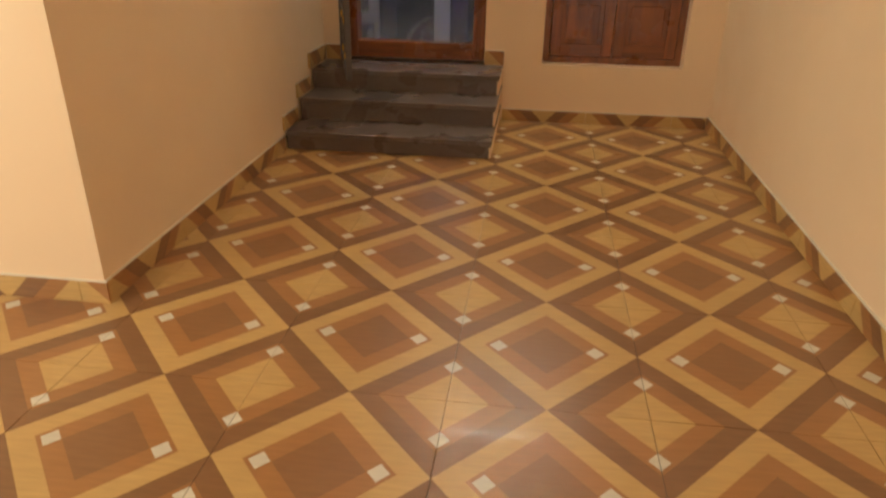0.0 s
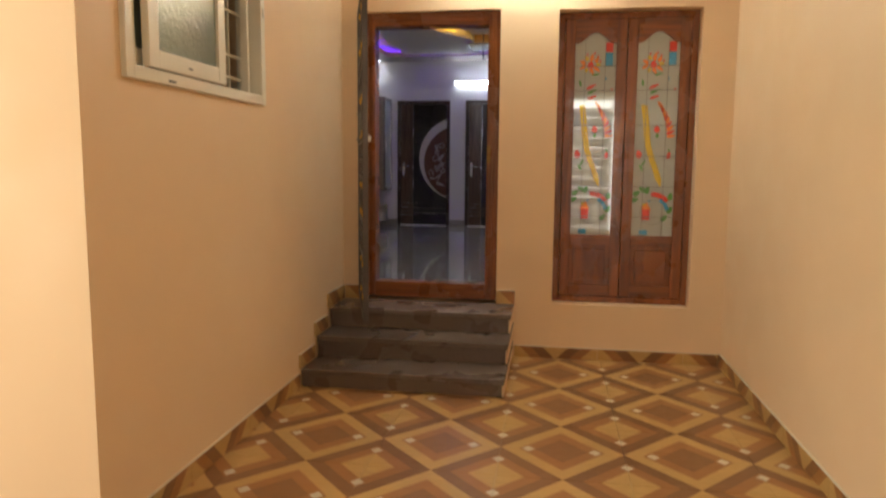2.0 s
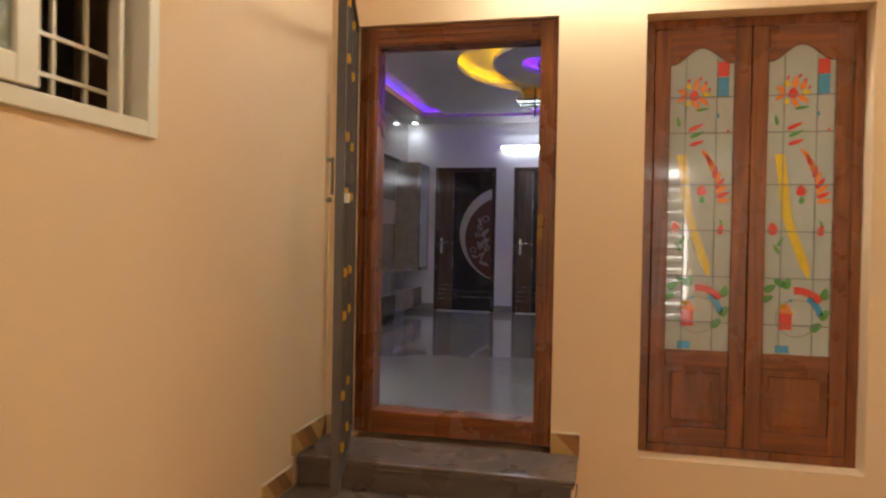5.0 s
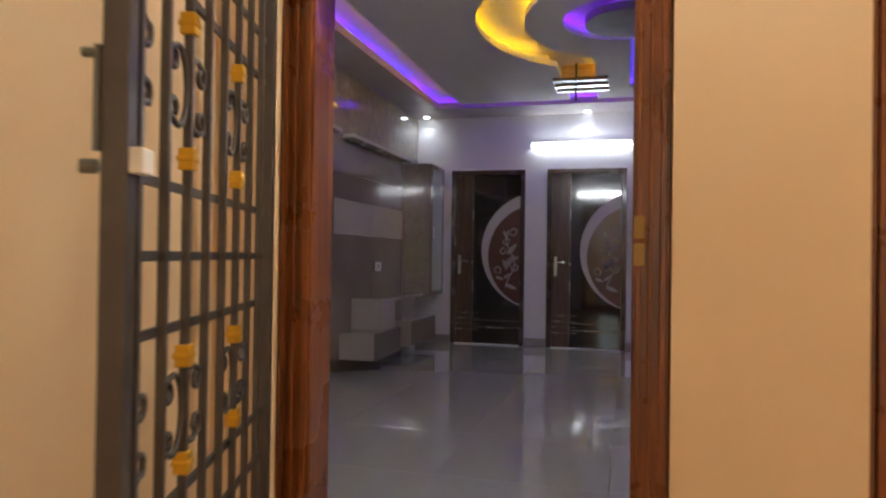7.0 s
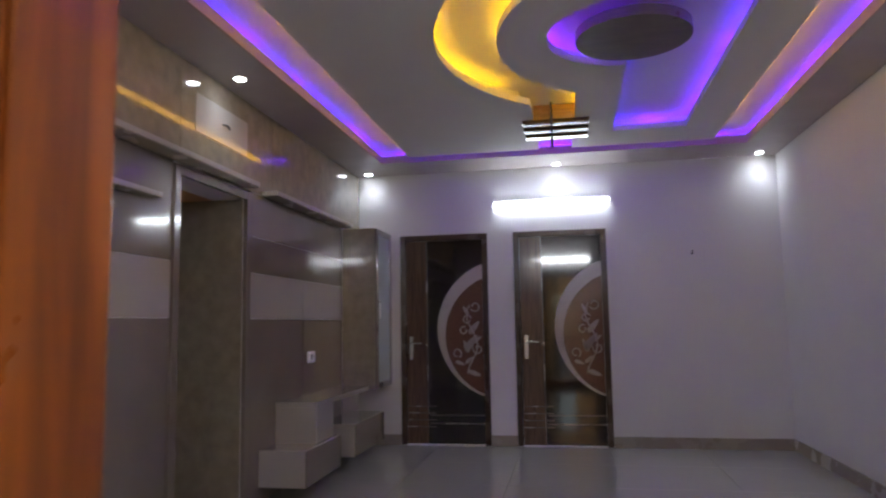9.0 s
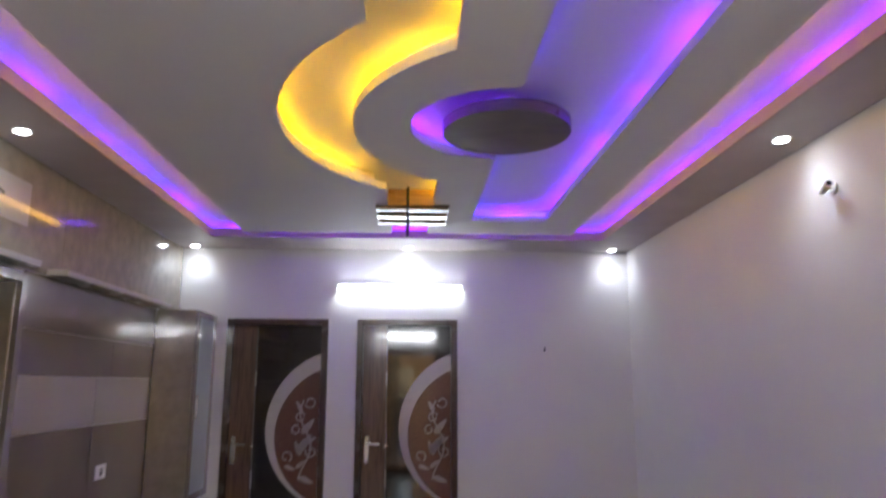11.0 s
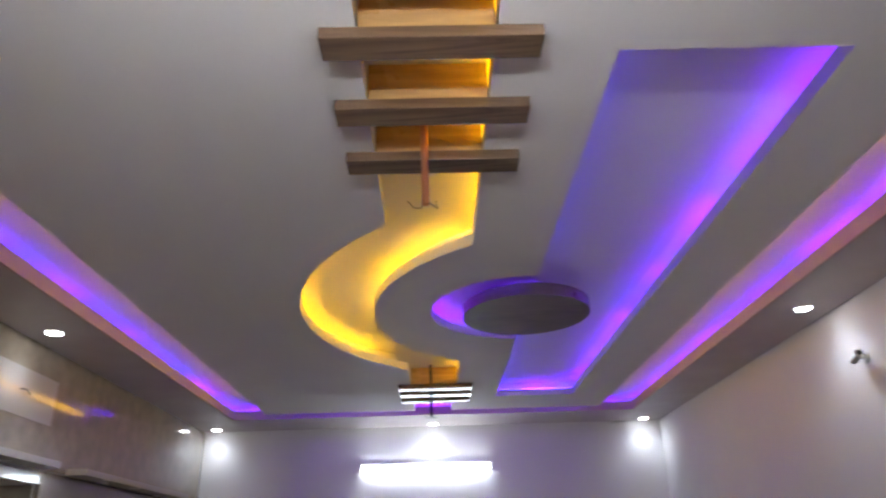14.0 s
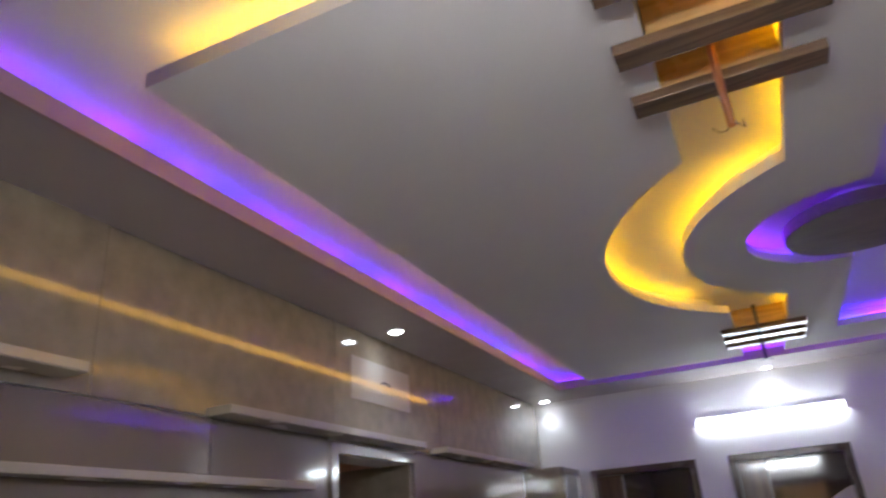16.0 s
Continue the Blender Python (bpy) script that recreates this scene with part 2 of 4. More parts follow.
def finish(name, bm, material, parent=None, m=None, smooth=False):
    bmesh.ops.recalc_face_normals(bm, faces=bm.faces)
    me = bpy.data.meshes.new(name)
    bm.to_mesh(me)
    bm.free()
    me.materials.append(material)
    if smooth:
        me.shade_smooth()
    o = new(name, me)
    if m is not None:
        o.matrix_world = m
    if parent is not None:
        o.parent = parent
    return o


def boxes(name, rows, material, bevel=0.0, parent=None, m=None):
    """One mesh out of boxes (x0, x1, y0, y1, z0, z1)."""
    bm = bmesh.new()
    for r in rows:
        add_box(bm, *r, bevel=bevel)
    return finish(name, bm, material, parent, m)


def cyl(bm, a, b, r, seg=12, r2=None):
    a, b = Vector(a), Vector(b)
    q = (b - a).to_track_quat("Z", "Y").to_matrix().to_4x4()
    bmesh.ops.create_cone(bm, cap_ends=True, segments=seg, radius1=r, radius2=r if r2 is None else r2, depth=(b - a).length,
                          matrix=Matrix.Translation((a + b) / 2) @ q)


def rods(name, rows, material, parent=None, seg=12, m=None):
    bm = bmesh.new()
    for a, b, r in rows:
        cyl(bm, a, b, r, seg)
    o = finish(name, bm, material, parent, m, smooth=True)
    o.data.set_sharp_from_angle(angle=radians(40))
    return o


def sweep(name, lines, r, material, parent=None, res=2):
    """Round bars along polylines, as one mesh."""
    cu = bpy.data.curves.new(name, "CURVE")
    cu.dimensions, cu.bevel_depth, cu.bevel_resolution = "3D", r, res
    for pts in lines:
        s = cu.splines.new("POLY")
        s.points.add(len(pts) - 1)
        for p, c in zip(s.points, pts):
            p.co = (*c, 1)
    tmp = new("tmp_curve", cu)
    me = bpy.data.meshes.new_from_object(tmp)
    bpy.data.objects.remove(tmp)
    me.materials.clear()
    me.materials.append(material)
    o = new(name, me)
    if parent is not None:
        o.parent = parent
    return o


def flat(name, outlines, z0, z1, material, parent=None, m=None):
    """A slab between z0 and z1 whose plan is the first outline with the others cut out."""
    cu = bpy.data.curves.new(name, "CURVE")
    cu.dimensions, cu.fill_mode, cu.extrude = "2D", "BOTH", (z1 - z0) / 2
    for pts in outlines:
        s = cu.splines.new("POLY")
        s.points.add(len(pts) - 1)
        for p, c in zip(s.points, pts):
            p.co = (c[0], c[1], 0, 1)
        s.use_cyclic_u = True
    tmp = new("tmp_curve", cu)
    me = bpy.data.meshes.new_from_object(tmp)
    bpy.data.objects.remove(tmp)
    for v in me.vertices:
        v.co.z += (z0 + z1) / 2
    me.materials.clear()
    me.materials.append(material)
    o = new(name, me)
    if m is not None:
        o.matrix_world = m
    if parent is not None:
        o.parent = parent
    return o


def thing(name, at, label, category, group="", kind="", rz=0):
    o = new(name)
    o.empty_display_size = 0.1
    o.matrix_world = pose(*at, 0, 0, rz)
    return tagged(o, label, category, group, kind)


def arc(cx, cy, r, a0, a1, n=32):
    return [(cx + r * math.cos(radians(a0 + (a1 - a0) * i / n)), cy + r * math.sin(radians(a0 + (a1 - a0) * i / n))) for i in range(n + 1)]


S = "structure"

# ---- the plan ----
# porch
PX0, PX1 = -1.05, 1.704          # side walls
PW = 6.43                       # house wall, porch side
PWI = 6.66                      # house wall, room side
FZ = -0.07                      # porch floor
PCOL = 3.50                     # where the side wall ends
# room
RF = 0.337                      # room floor
RX0, RX1, RY1 = -2.465, 1.539, 12.706
ZS, ZP, ZR = 3.0, 2.995, 3.106  # soffit, hung panel, recess
# main doorway and porch window
DX0, DX1, DZ1 = -0.907, 0.11, 2.424
WX0, WX1, WZ0, WZ1 = 0.517, 1.476, 0.335, 2.41

# ---- porch shell ----
tagged(boxes("wall_house", [
    (-2.70, DX0, PW, PWI, -0.2, 3.4), (DX0, DX1, PW, PWI, DZ1, 3.4), (DX0, DX1, PW, PWI, -0.1, 0.30), (DX1, WX0, PW, PWI, -0.2, 3.4),
    (WX0, WX1, PW, PWI, WZ1, 3.4), (WX0, WX1, PW, PWI, -0.1, WZ0), (WX1, 1.95, PW, PWI, -0.2, 3.4)], M_PEACH),
    "peach-painted plaster house wall beside the porch steps", "wall", kind=S)
LW = (3.735, 4.98, 1.635, 2.70)   # side window: y0 y1 z0 z1
tagged(boxes("wall_porch_west", [
    (-1.22, PX0, PCOL, LW[0], -0.2, 3.4), (-1.22, PX0, LW[1], PW - 0.002, -0.2, 3.4), (-1.22, PX0, LW[0], LW[1], -0.1, LW[2]), (-1.22, PX0, LW[0], LW[1], LW[3], 3.4),
    (-3.6, -1.22, PCOL, PCOL + 0.22, -0.2, 3.4)], M_PEACH),
    "peach-painted plaster porch wall with a window", "wall", kind=S)
tagged(boxes("wall_porch_east", [(PX1, PX1 + 0.22, -1.6, PW - 0.002, -0.2, 3.4)], M_PEACH), "peach-painted plaster porch side wall", "wall", kind=S)
tagged(boxes("wall_front", [(-3.6, -0.9, -1.82, -1.6, -0.2, 3.4), (-0.3, 0.80, -1.82, -1.6, -0.2, 3.4), (1.68, 1.95, -1.82, -1.6, -0.2, 3.4), (-0.9, -0.3, -1.82, -1.6, 2.3, 3.4), (0.80, 1.68, -1.82, -1.6, 2.6, 3.4)], M_PEACH),
       "peach-painted front wall with two openings", "wall", kind=S)
tagged(boxes("wall_yard", [(-3.8, -3.6, -1.82, -0.2, -0.2, 3.4), (-3.8, -3.6, 2.6, 3.65, -0.2, 3.4), (-3.8, -3.6, -0.2, 2.6, 2.75, 3.4)], M_PEACH),
       "peach-painted yard wall with an opening", "wall", kind=S)
tagged(boxes("ceiling_porch", [(-3.8, 1.95, -1.82, PW, 3.405, 3.55)], M_WHITE), "plain white porch ceiling", "ceiling", kind=S)
tagged(boxes("ground", [(-80, 80, -80, 80, -0.4, -0.18)], M_GROUND), "bare sandy yard ground", "ground", kind=S)

# ---- room shell ----
OP = (9.40, 10.19, 2.33)         # opening in the west wall: y0 y1 top
tagged(boxes("wall_west", [(RX0 - 0.2, RX0, PWI, OP[0], 0.1, 3.3), (RX0 - 0.2, RX0, OP[1], RY1 + 0.2, 0.1, 3.3), (RX0 - 0.2, RX0, OP[0], OP[1], OP[2], 3.3)], M_WHITE),
       "white-painted room wall behind grey laminate cladding", "wall", kind=S)
tagged(boxes("wall_passage", [(-3.75, RX0 - 0.2, OP[0] - 0.12, OP[0] - 0.002, 0.1, 2.9), (-3.75, RX0 - 0.2, OP[1] + 0.002, OP[1] + 0.12, 0.1, 2.9), (-3.87, -3.75, OP[0] - 0.12, OP[1] + 0.12, 0.1, 2.9)], M_LAM_G),
       "greige laminate walls of a short side passage", "wall", kind=S)
tagged(boxes("ceiling_passage", [(-3.75, RX0 - 0.2, OP[0], OP[1], 2.335, 2.45)], M_PASS), "brown-tinted passage ceiling", "ceiling", kind=S)
tagged(boxes("wall_east", [(RX1, RX1 + 0.2, PWI, RY1 + 0.2, 0.1, 3.3)], M_WHITE), "white-painted room side wall", "wall", kind=S)
D1, D2, DT = (-2.026, -1.150), (-0.900, -0.016), 2.376
tagged(boxes("wall_north", [(RX0, D1[0], RY1, RY1 + 0.2, 0.1, 3.3), (D1[1], D2[0], RY1, RY1 + 0.2, 0.1, 3.3), (D2[1], RX1, RY1, RY1 + 0.2, 0.1, 3.3),
       (D1[0], D1[1], RY1, RY1 + 0.2, DT, 3.3), (D2[0], D2[1], RY1, RY1 + 0.2, DT, 3.3), (D1[0], D2[1], RY1 + 0.2, RY1 + 0.3, 0.1, 3.3)], M_WHITE),
       "white-painted end wall with two doors", "wall", kind=S)
tagged(boxes("wall_south_lining", [(RX0, DX0 - 0.002, PWI + 0.001, PWI + 0.012, RF, 3.3), (DX1 + 0.002, WX0 - 0.01, PWI + 0.001, PWI + 0.012, RF, 3.3), (WX1 + 0.01, RX1, PWI + 0.001, PWI + 0.012, RF, 3.3),
       (DX0, DX1, PWI + 0.001, PWI + 0.012, DZ1, 3.3), (WX0 - 0.01, WX1 + 0.01, PWI + 0.001, PWI + 0.012, WZ1, 3.3)], M_WHITE), "white plaster on the room side of the house wall", "wall", kind=S)

# room ceiling: soffit round the edge, hung panel in the middle, recess above
TX0, TX1, TY0, TY1 = -2.062, 1.165, 7.10, 12.165
PNX0, PNX1, PNY0, PNY1 = -1.755, 0.853, 7.50, 11.97
tagged(boxes("ceiling", [(RX0, RX1, PWI, RY1, ZR, ZR + 0.12)], M_CEIL), "plain painted recessed ceiling", "ceiling", kind=S)
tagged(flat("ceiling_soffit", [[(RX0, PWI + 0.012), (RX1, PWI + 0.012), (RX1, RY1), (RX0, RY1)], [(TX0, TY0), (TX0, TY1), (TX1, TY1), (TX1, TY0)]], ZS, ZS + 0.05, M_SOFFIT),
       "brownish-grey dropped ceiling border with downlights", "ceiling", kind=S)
tagged(flat("ceiling_lip", [[(TX0 - 0.012, TY0 - 0.012), (TX1 + 0.012, TY0 - 0.012), (TX1 + 0.012, TY1 + 0.012), (TX0 - 0.012, TY1 + 0.012)], [(TX0 + 0.004, TY0 + 0.004), (TX0 + 0.004, TY1 - 0.004), (TX1 - 0.004, TY1 - 0.004), (TX1 - 0.004, TY0 + 0.004)]], ZS - 0.004, ZS + 0.062, M_LIP),
       "pinkish-brown edge strip of the ceiling border", "ceiling", kind=S)
YX0, YX1 = -0.598, -0.287        # straight part of the curved cut
CC, RI, RO = (0.29, 9.68), 1.01, 1.345


def circle_y(x, r, sign):
    return CC[1] + sign * math.sqrt(r * r - (x - CC[0]) ** 2)


def angle_of(x, y):
    return math.degrees(math.atan2(y - CC[1], x - CC[0])) % 360


def yellow_outline(g=0.0):
    """Plan of the curved cut, widened by g."""
    x0, x1, ri, ro = YX0 - g, YX1 + g, RI - g, RO + g
    a1, a2 = angle_of(x0, circle_y(x0, ro, -1)), angle_of(x0, circle_y(x0, ro, 1))
    b1, b2 = angle_of(x1, circle_y(x1, ri, -1)), angle_of(x1, circle_y(x1, ri, 1))
    return ([(x0, 7.58 - g)] + arc(*CC, ro, a1, a2, 40) + [(x0, 11.55 + g), (x1, 11.55 + g)]
            + arc(*CC, ri, b2, b1, 40) + [(x1, 7.58 - g)])


VX0, VX1, VY0, VY1 = 0.003, 0.556, 7.78, 11.508
DC, RR = (0.0, 9.62), 0.45


def violet_outline(g=0.0):
    x0, r = VX0 - g, RR + g
    h = math.degrees(math.asin((DC[0] - x0) / r)) if abs(DC[0] - x0) < r else 0
    return ([(x0, VY0 - g)] + arc(*DC, r, 270 - h, 90 + h, 40) + [(x0, VY1 + g), (VX1 + g, VY1 + g), (VX1 + g, VY0 - g)])


tagged(flat("ceiling_panel", [[(PNX0, PNY0), (PNX1, PNY0), (PNX1, PNY1), (-0.31, PNY1), (-0.31, 11.70), (-0.59, 11.70), (-0.59, PNY1), (PNX0, PNY1)], yellow_outline(), violet_outline()], ZP, ZP + 0.045, M_CEIL),
       "hung ceiling panel with curved and straight cut-outs", "ceiling", kind=S)


def baffle(name, outer, inner, z0):
    """Unseen thin board, added in the ceiling void to keep a recess's light in."""
    return tagged(flat(name, [outer, inner], z0, ZR - 0.001, M_CEIL), "added unseen board that keeps LED light within a ceiling recess", "ceiling", kind=S)


def ring(x0, x1, y0, y1, g):
    return [(x0 - g, y0 - g), (x1 + g, y0 - g), (x1 + g, y1 + g), (x0 - g, y1 + g)]


baffle("ceiling_upstand_curve", yellow_outline(0.088), yellow_outline(0.078), ZP + 0.0455)
baffle("ceiling_upstand_straight", violet_outline(0.098), violet_outline(0.088), ZP + 0.0455)
baffle("ceiling_upstand_panel", [(PNX0 + 0.06, PNY0 + 0.06), (PNX1 - 0.06, PNY0 + 0.06), (PNX1 - 0.06, 11.69), (PNX0 + 0.06, 11.69)], [(PNX0 + 0.07, PNY0 + 0.07), (PNX1 - 0.07, PNY0 + 0.07), (PNX1 - 0.07, 11.68), (PNX0 + 0.07, 11.68)], ZP + 0.0455)
baffle("ceiling_upstand_border", ring(TX0, TX1, TY0, TY1, 0.10), ring(TX0, TX1, TY0, TY1, 0.09), ZS + 0.0505)


def led(name, pts, z, material, label, group, w=0.012, closed=False):
    """A thin glowing ribbon along a plan line, standing on a ledge."""
    bm = bmesh.new()
    pts = list(pts) + ([pts[0]] if closed else [])
    lo = [bm.verts.new((x, y, z)) for x, y in pts]
    hi = [bm.verts.new((x, y, z + w)) for x, y in pts]
    for i in range(len(pts) - 1):
        bm.faces.new((lo[i], lo[i + 1], hi[i + 1], hi[i]))
    return tagged(finish(name, bm, material), label, "LED strip", group)


GV, GY = "violet LED strips", "yellow LED strips"
q = 0.05
led("led_strip", [(TX0 - q, 7.25), (TX0 - q, TY1 + q), (TX1 + q, TY1 + q), (TX1 + q, 7.25)], ZS + 0.052, M_LED_V, "violet LED strip hidden on the ceiling border", GV)
led("led_strip", [(VX1 + q, VY0 - 0.03), (VX1 + q, VY1 + 0.03)], ZP + 0.047, M_LED_V, "violet LED strip hidden beside a straight ceiling cut-out", GV)
led("led_strip", [(VX0 - q, VY0), (VX0 - q, DC[1] - RR)], ZP + 0.047, M_LED_B, "dim blue LED strip hidden beside a straight ceiling cut-out", GV)
led("led_strip", [(VX0 - q, DC[1] + RR), (VX0 - q, VY1)], ZP + 0.047, M_LED_B, "dim blue LED strip hidden beside a straight ceiling cut-out", GV)
led("led_strip", arc(*DC, RR + q, 262, 98, 30), ZP + 0.047, M_LED_V, "violet LED strip hidden round a curved cut-out", GV)
led("led_strip", [(VX0 - 0.02, VY1 + q), (VX1 + 0.02, VY1 + q)], ZP + 0.047, M_LED_V, "short violet LED strip hidden at a cut-out's end", GV)
g = 0.045
led("led_strip", arc(*CC, RO + g, 140, 222, 36), ZP + 0.047, M_LED_Y, "yellow LED strip hidden along the curved cut-out", GY)
led("led_strip", arc(*CC, RI - g, 126, 233, 36), ZP + 0.047, M_LED_Y, "yellow LED strip hidden along the curved cut-out", GY)
led("led_strip", [(YX1 + g, 7.60), (YX1 + g, 8.84)], ZP + 0.047, M_LED_Y, "yellow LED strip hidden beside the straight cut-out", GY)
led("led_strip", [(YX1 + g, 10.55), (YX1 + g, 11.1)], ZP + 0.047, M_LED_Y, "yellow LED strip hidden beside the straight cut-out", GY)
led("led_strip", [(PNX0 - 0.004, PNY0 + 0.1), (PNX0 - 0.004, PNY1 - 0.1)], ZP + 0.004, M_LED_W, "dim yellow LED strip on the hung panel's side", GY, 0.036)
led("led_strip", [(PNX1 + 0.004, PNY0 + 0.1), (PNX1 + 0.004, PNY1 - 0.1)], ZP + 0.004, M_LED_W, "dim yellow LED strip on the hung panel's side", GY, 0.036)
# Unseen strips added so the far lip face shows a violet line.
for xa, xb in ((PNX0 + 0.05, -0.60), (-0.30, PNX1 - 0.05)):
    led("led_strip", [(xa, PNY1 + 0.004), (xb, PNY1 + 0.004)], ZP + 0.025, M_LED_V, "added violet LED strip, unseen, lighting the far border edge", GV, 0.006)
led("led_strip", [(-0.59, 11.76), (-0.31, 11.76)], ZP + 0.05, M_LED_V, "short violet LED strip in the hung panel's notch", GV)
led("led_strip", [(-1.70, PNY0 + g), (-0.7, PNY0 + g)], ZP + 0.047, M_LED_Y, "yellow LED strip hidden on the hung panel's end", GY)


# ---- ceiling fittings ----
def ceiling_bar(y, w=0.078):
    o = thing("ceiling_bar", (-0.432, y, ZP), "dark wood crossbar fixed across the lit ceiling cut-out", "ceiling bar", "ceiling crossbars")
    boxes("plank", [(-0.247, 0.247, -w / 2, w / 2, -0.032, -0.001)], M_BAR, 0.003, o)
    boxes("block", [(-0.163, 0.142, -w / 2 + 0.004, w / 2 - 0.004, 0.0, ZR - ZP - 0.002)], M_BLOCK, 0.002, o)
    return o


for yy in (7.725, 7.985, 8.232, 11.10, 11.30, 11.50):
    ceiling_bar(yy)

o = thing("ceiling_disc", (DC[0], DC[1], ZR), "round dark wood disc hung in the violet cut-out", "ceiling disc")
bm = bmesh.new()
cyl(bm, (0, 0, -0.140), (0, 0, -0.085), 0.298, 64)
disc = finish("disc", bm, M_DISC, o)
bm = bmesh.new()
cyl(bm, (0, 0, -0.085), (0, 0, -0.001), 0.12, 24)
finish("stem", bm, M_CEIL, o)



def fan_rod(x, y, material, label):
    o = thing("fan_rod", (x, y, ZR), label, "fan rod", "fan rods")
    rods("rod", [((0, 0, -0.34), (0, 0, 0), 0.010)], material, o)
    sweep("wire", [[(0, 0, -0.33), (-0.012, 0.01, -0.345), (-0.03, 0.015, -0.342), (-0.045, 0.01, -0.325)], [(0, 0, -0.33), (0.015, -0.01, -0.345), (0.03, 0.01, -0.348), (0.028, 0.02, -0.32)]], 0.0016, M_DARKP, o)
    return o


fan_rod(-0.455, 8.09, M_COPPER, "bare copper-coloured fan rod with loose wires at its end")
fan_rod(-0.462, 11.02, M_DARKP, "bare dark fan rod before the far ceiling crossbars")



def downlight(x, y):
    o = thing("downlight", (x, y, ZS), "small round white recessed ceiling downlight, lit", "downlight", "recessed downlights")
    bm = bmesh.new()
    cyl(bm, (0, 0, -0.006), (0, 0, -0.0005), 0.046, 32)
    finish("rim", bm, M_PLASTIC, o)
    bm = bmesh.new()
    cyl(bm, (0, 0, -0.009), (0, 0, -0.0062), 0.034, 32)
    finish("lens", bm, M_SPOT, o)
    d = bpy.data.lights.new("downlight_beam", "SPOT")
    d.energy, d.spot_size, d.spot_blend, d.shadow_soft_size, d.color = 4.0, radians(135), 0.9, 0.03, (0.76, 0.88, 1.0)
    l = new("beam", d)
    l.location = (0, 0, -0.014)
    l.parent = o
    return o


for xx, yy in ((-2.314, 12.58), (-0.456, 12.578), (1.368, 12.577), (-2.297, 9.784), (1.368, 9.70)):
    downlight(xx, yy)


def tube_light(x0, x1, y, z, material, label, turn=0, out=0.044):
    o = thing("tube_light", ((x0 + x1) / 2, y, z), label, "tube light", "tube lights", rz=turn)
    h = (x1 - x0) / 2
    boxes("batten", [(-h, h, -0.028, -0.001, -0.004, 0.034)], M_PLASTIC, 0.004, o)
    rods("tube", [((-h + 0.03, -out, -0.010), (h - 0.03, -out, -0.010), 0.015)], material, o, 16)
    for e in (-h, h - 0.03):
        boxes("end_cap", [(e, e + 0.03, -out - 0.018, -0.002, -0.028, 0.034)], M_PLASTIC, 0.004, o)
    return o


tube_light(-1.10, 0.05, RY1, 2.655, M_TUBE, "lit white tube light on the end wall above the doors")
tube_light(-1.03, 0.03, PWI + 0.012, 2.64, M_TUBE3, "lit white tube light on the room wall above the doorway", 180)
tube_light(-0.29, 0.85, PW, 2.79, M_TUBE2, "lit white tube light on the peach wall above the doorway", out=0.075)

# security camera and its wall hole
o = thing("security_camera", (RX1, 9.59, 2.72), "small white bullet camera on the white wall", "security camera")
rods("bracket", [((-0.001, 0, 0), (-0.012, 0, 0), 0.028), ((-0.012, 0, 0), (-0.05, 0, 0.0), 0.008)], M_PLASTIC, o)
rods("housing", [((-0.045, 0.03, -0.008), (-0.06, -0.05, 0.008), 0.018)], M_PLASTIC, o, 20)
rods("lens", [((-0.06, -0.05, 0.008), (-0.061, -0.054, 0.009), 0.011)], M_DARKP, o, 16)
o = thing("wall_hook", (0.755, RY1, 2.11), "small dark hook in the white end wall", "hook")
rods("pin", [((0, -0.001, 0), (0, -0.03, 0), 0.009), ((0, -0.03, 0), (0, -0.034, 0.025), 0.006)], M_DARKP, o)


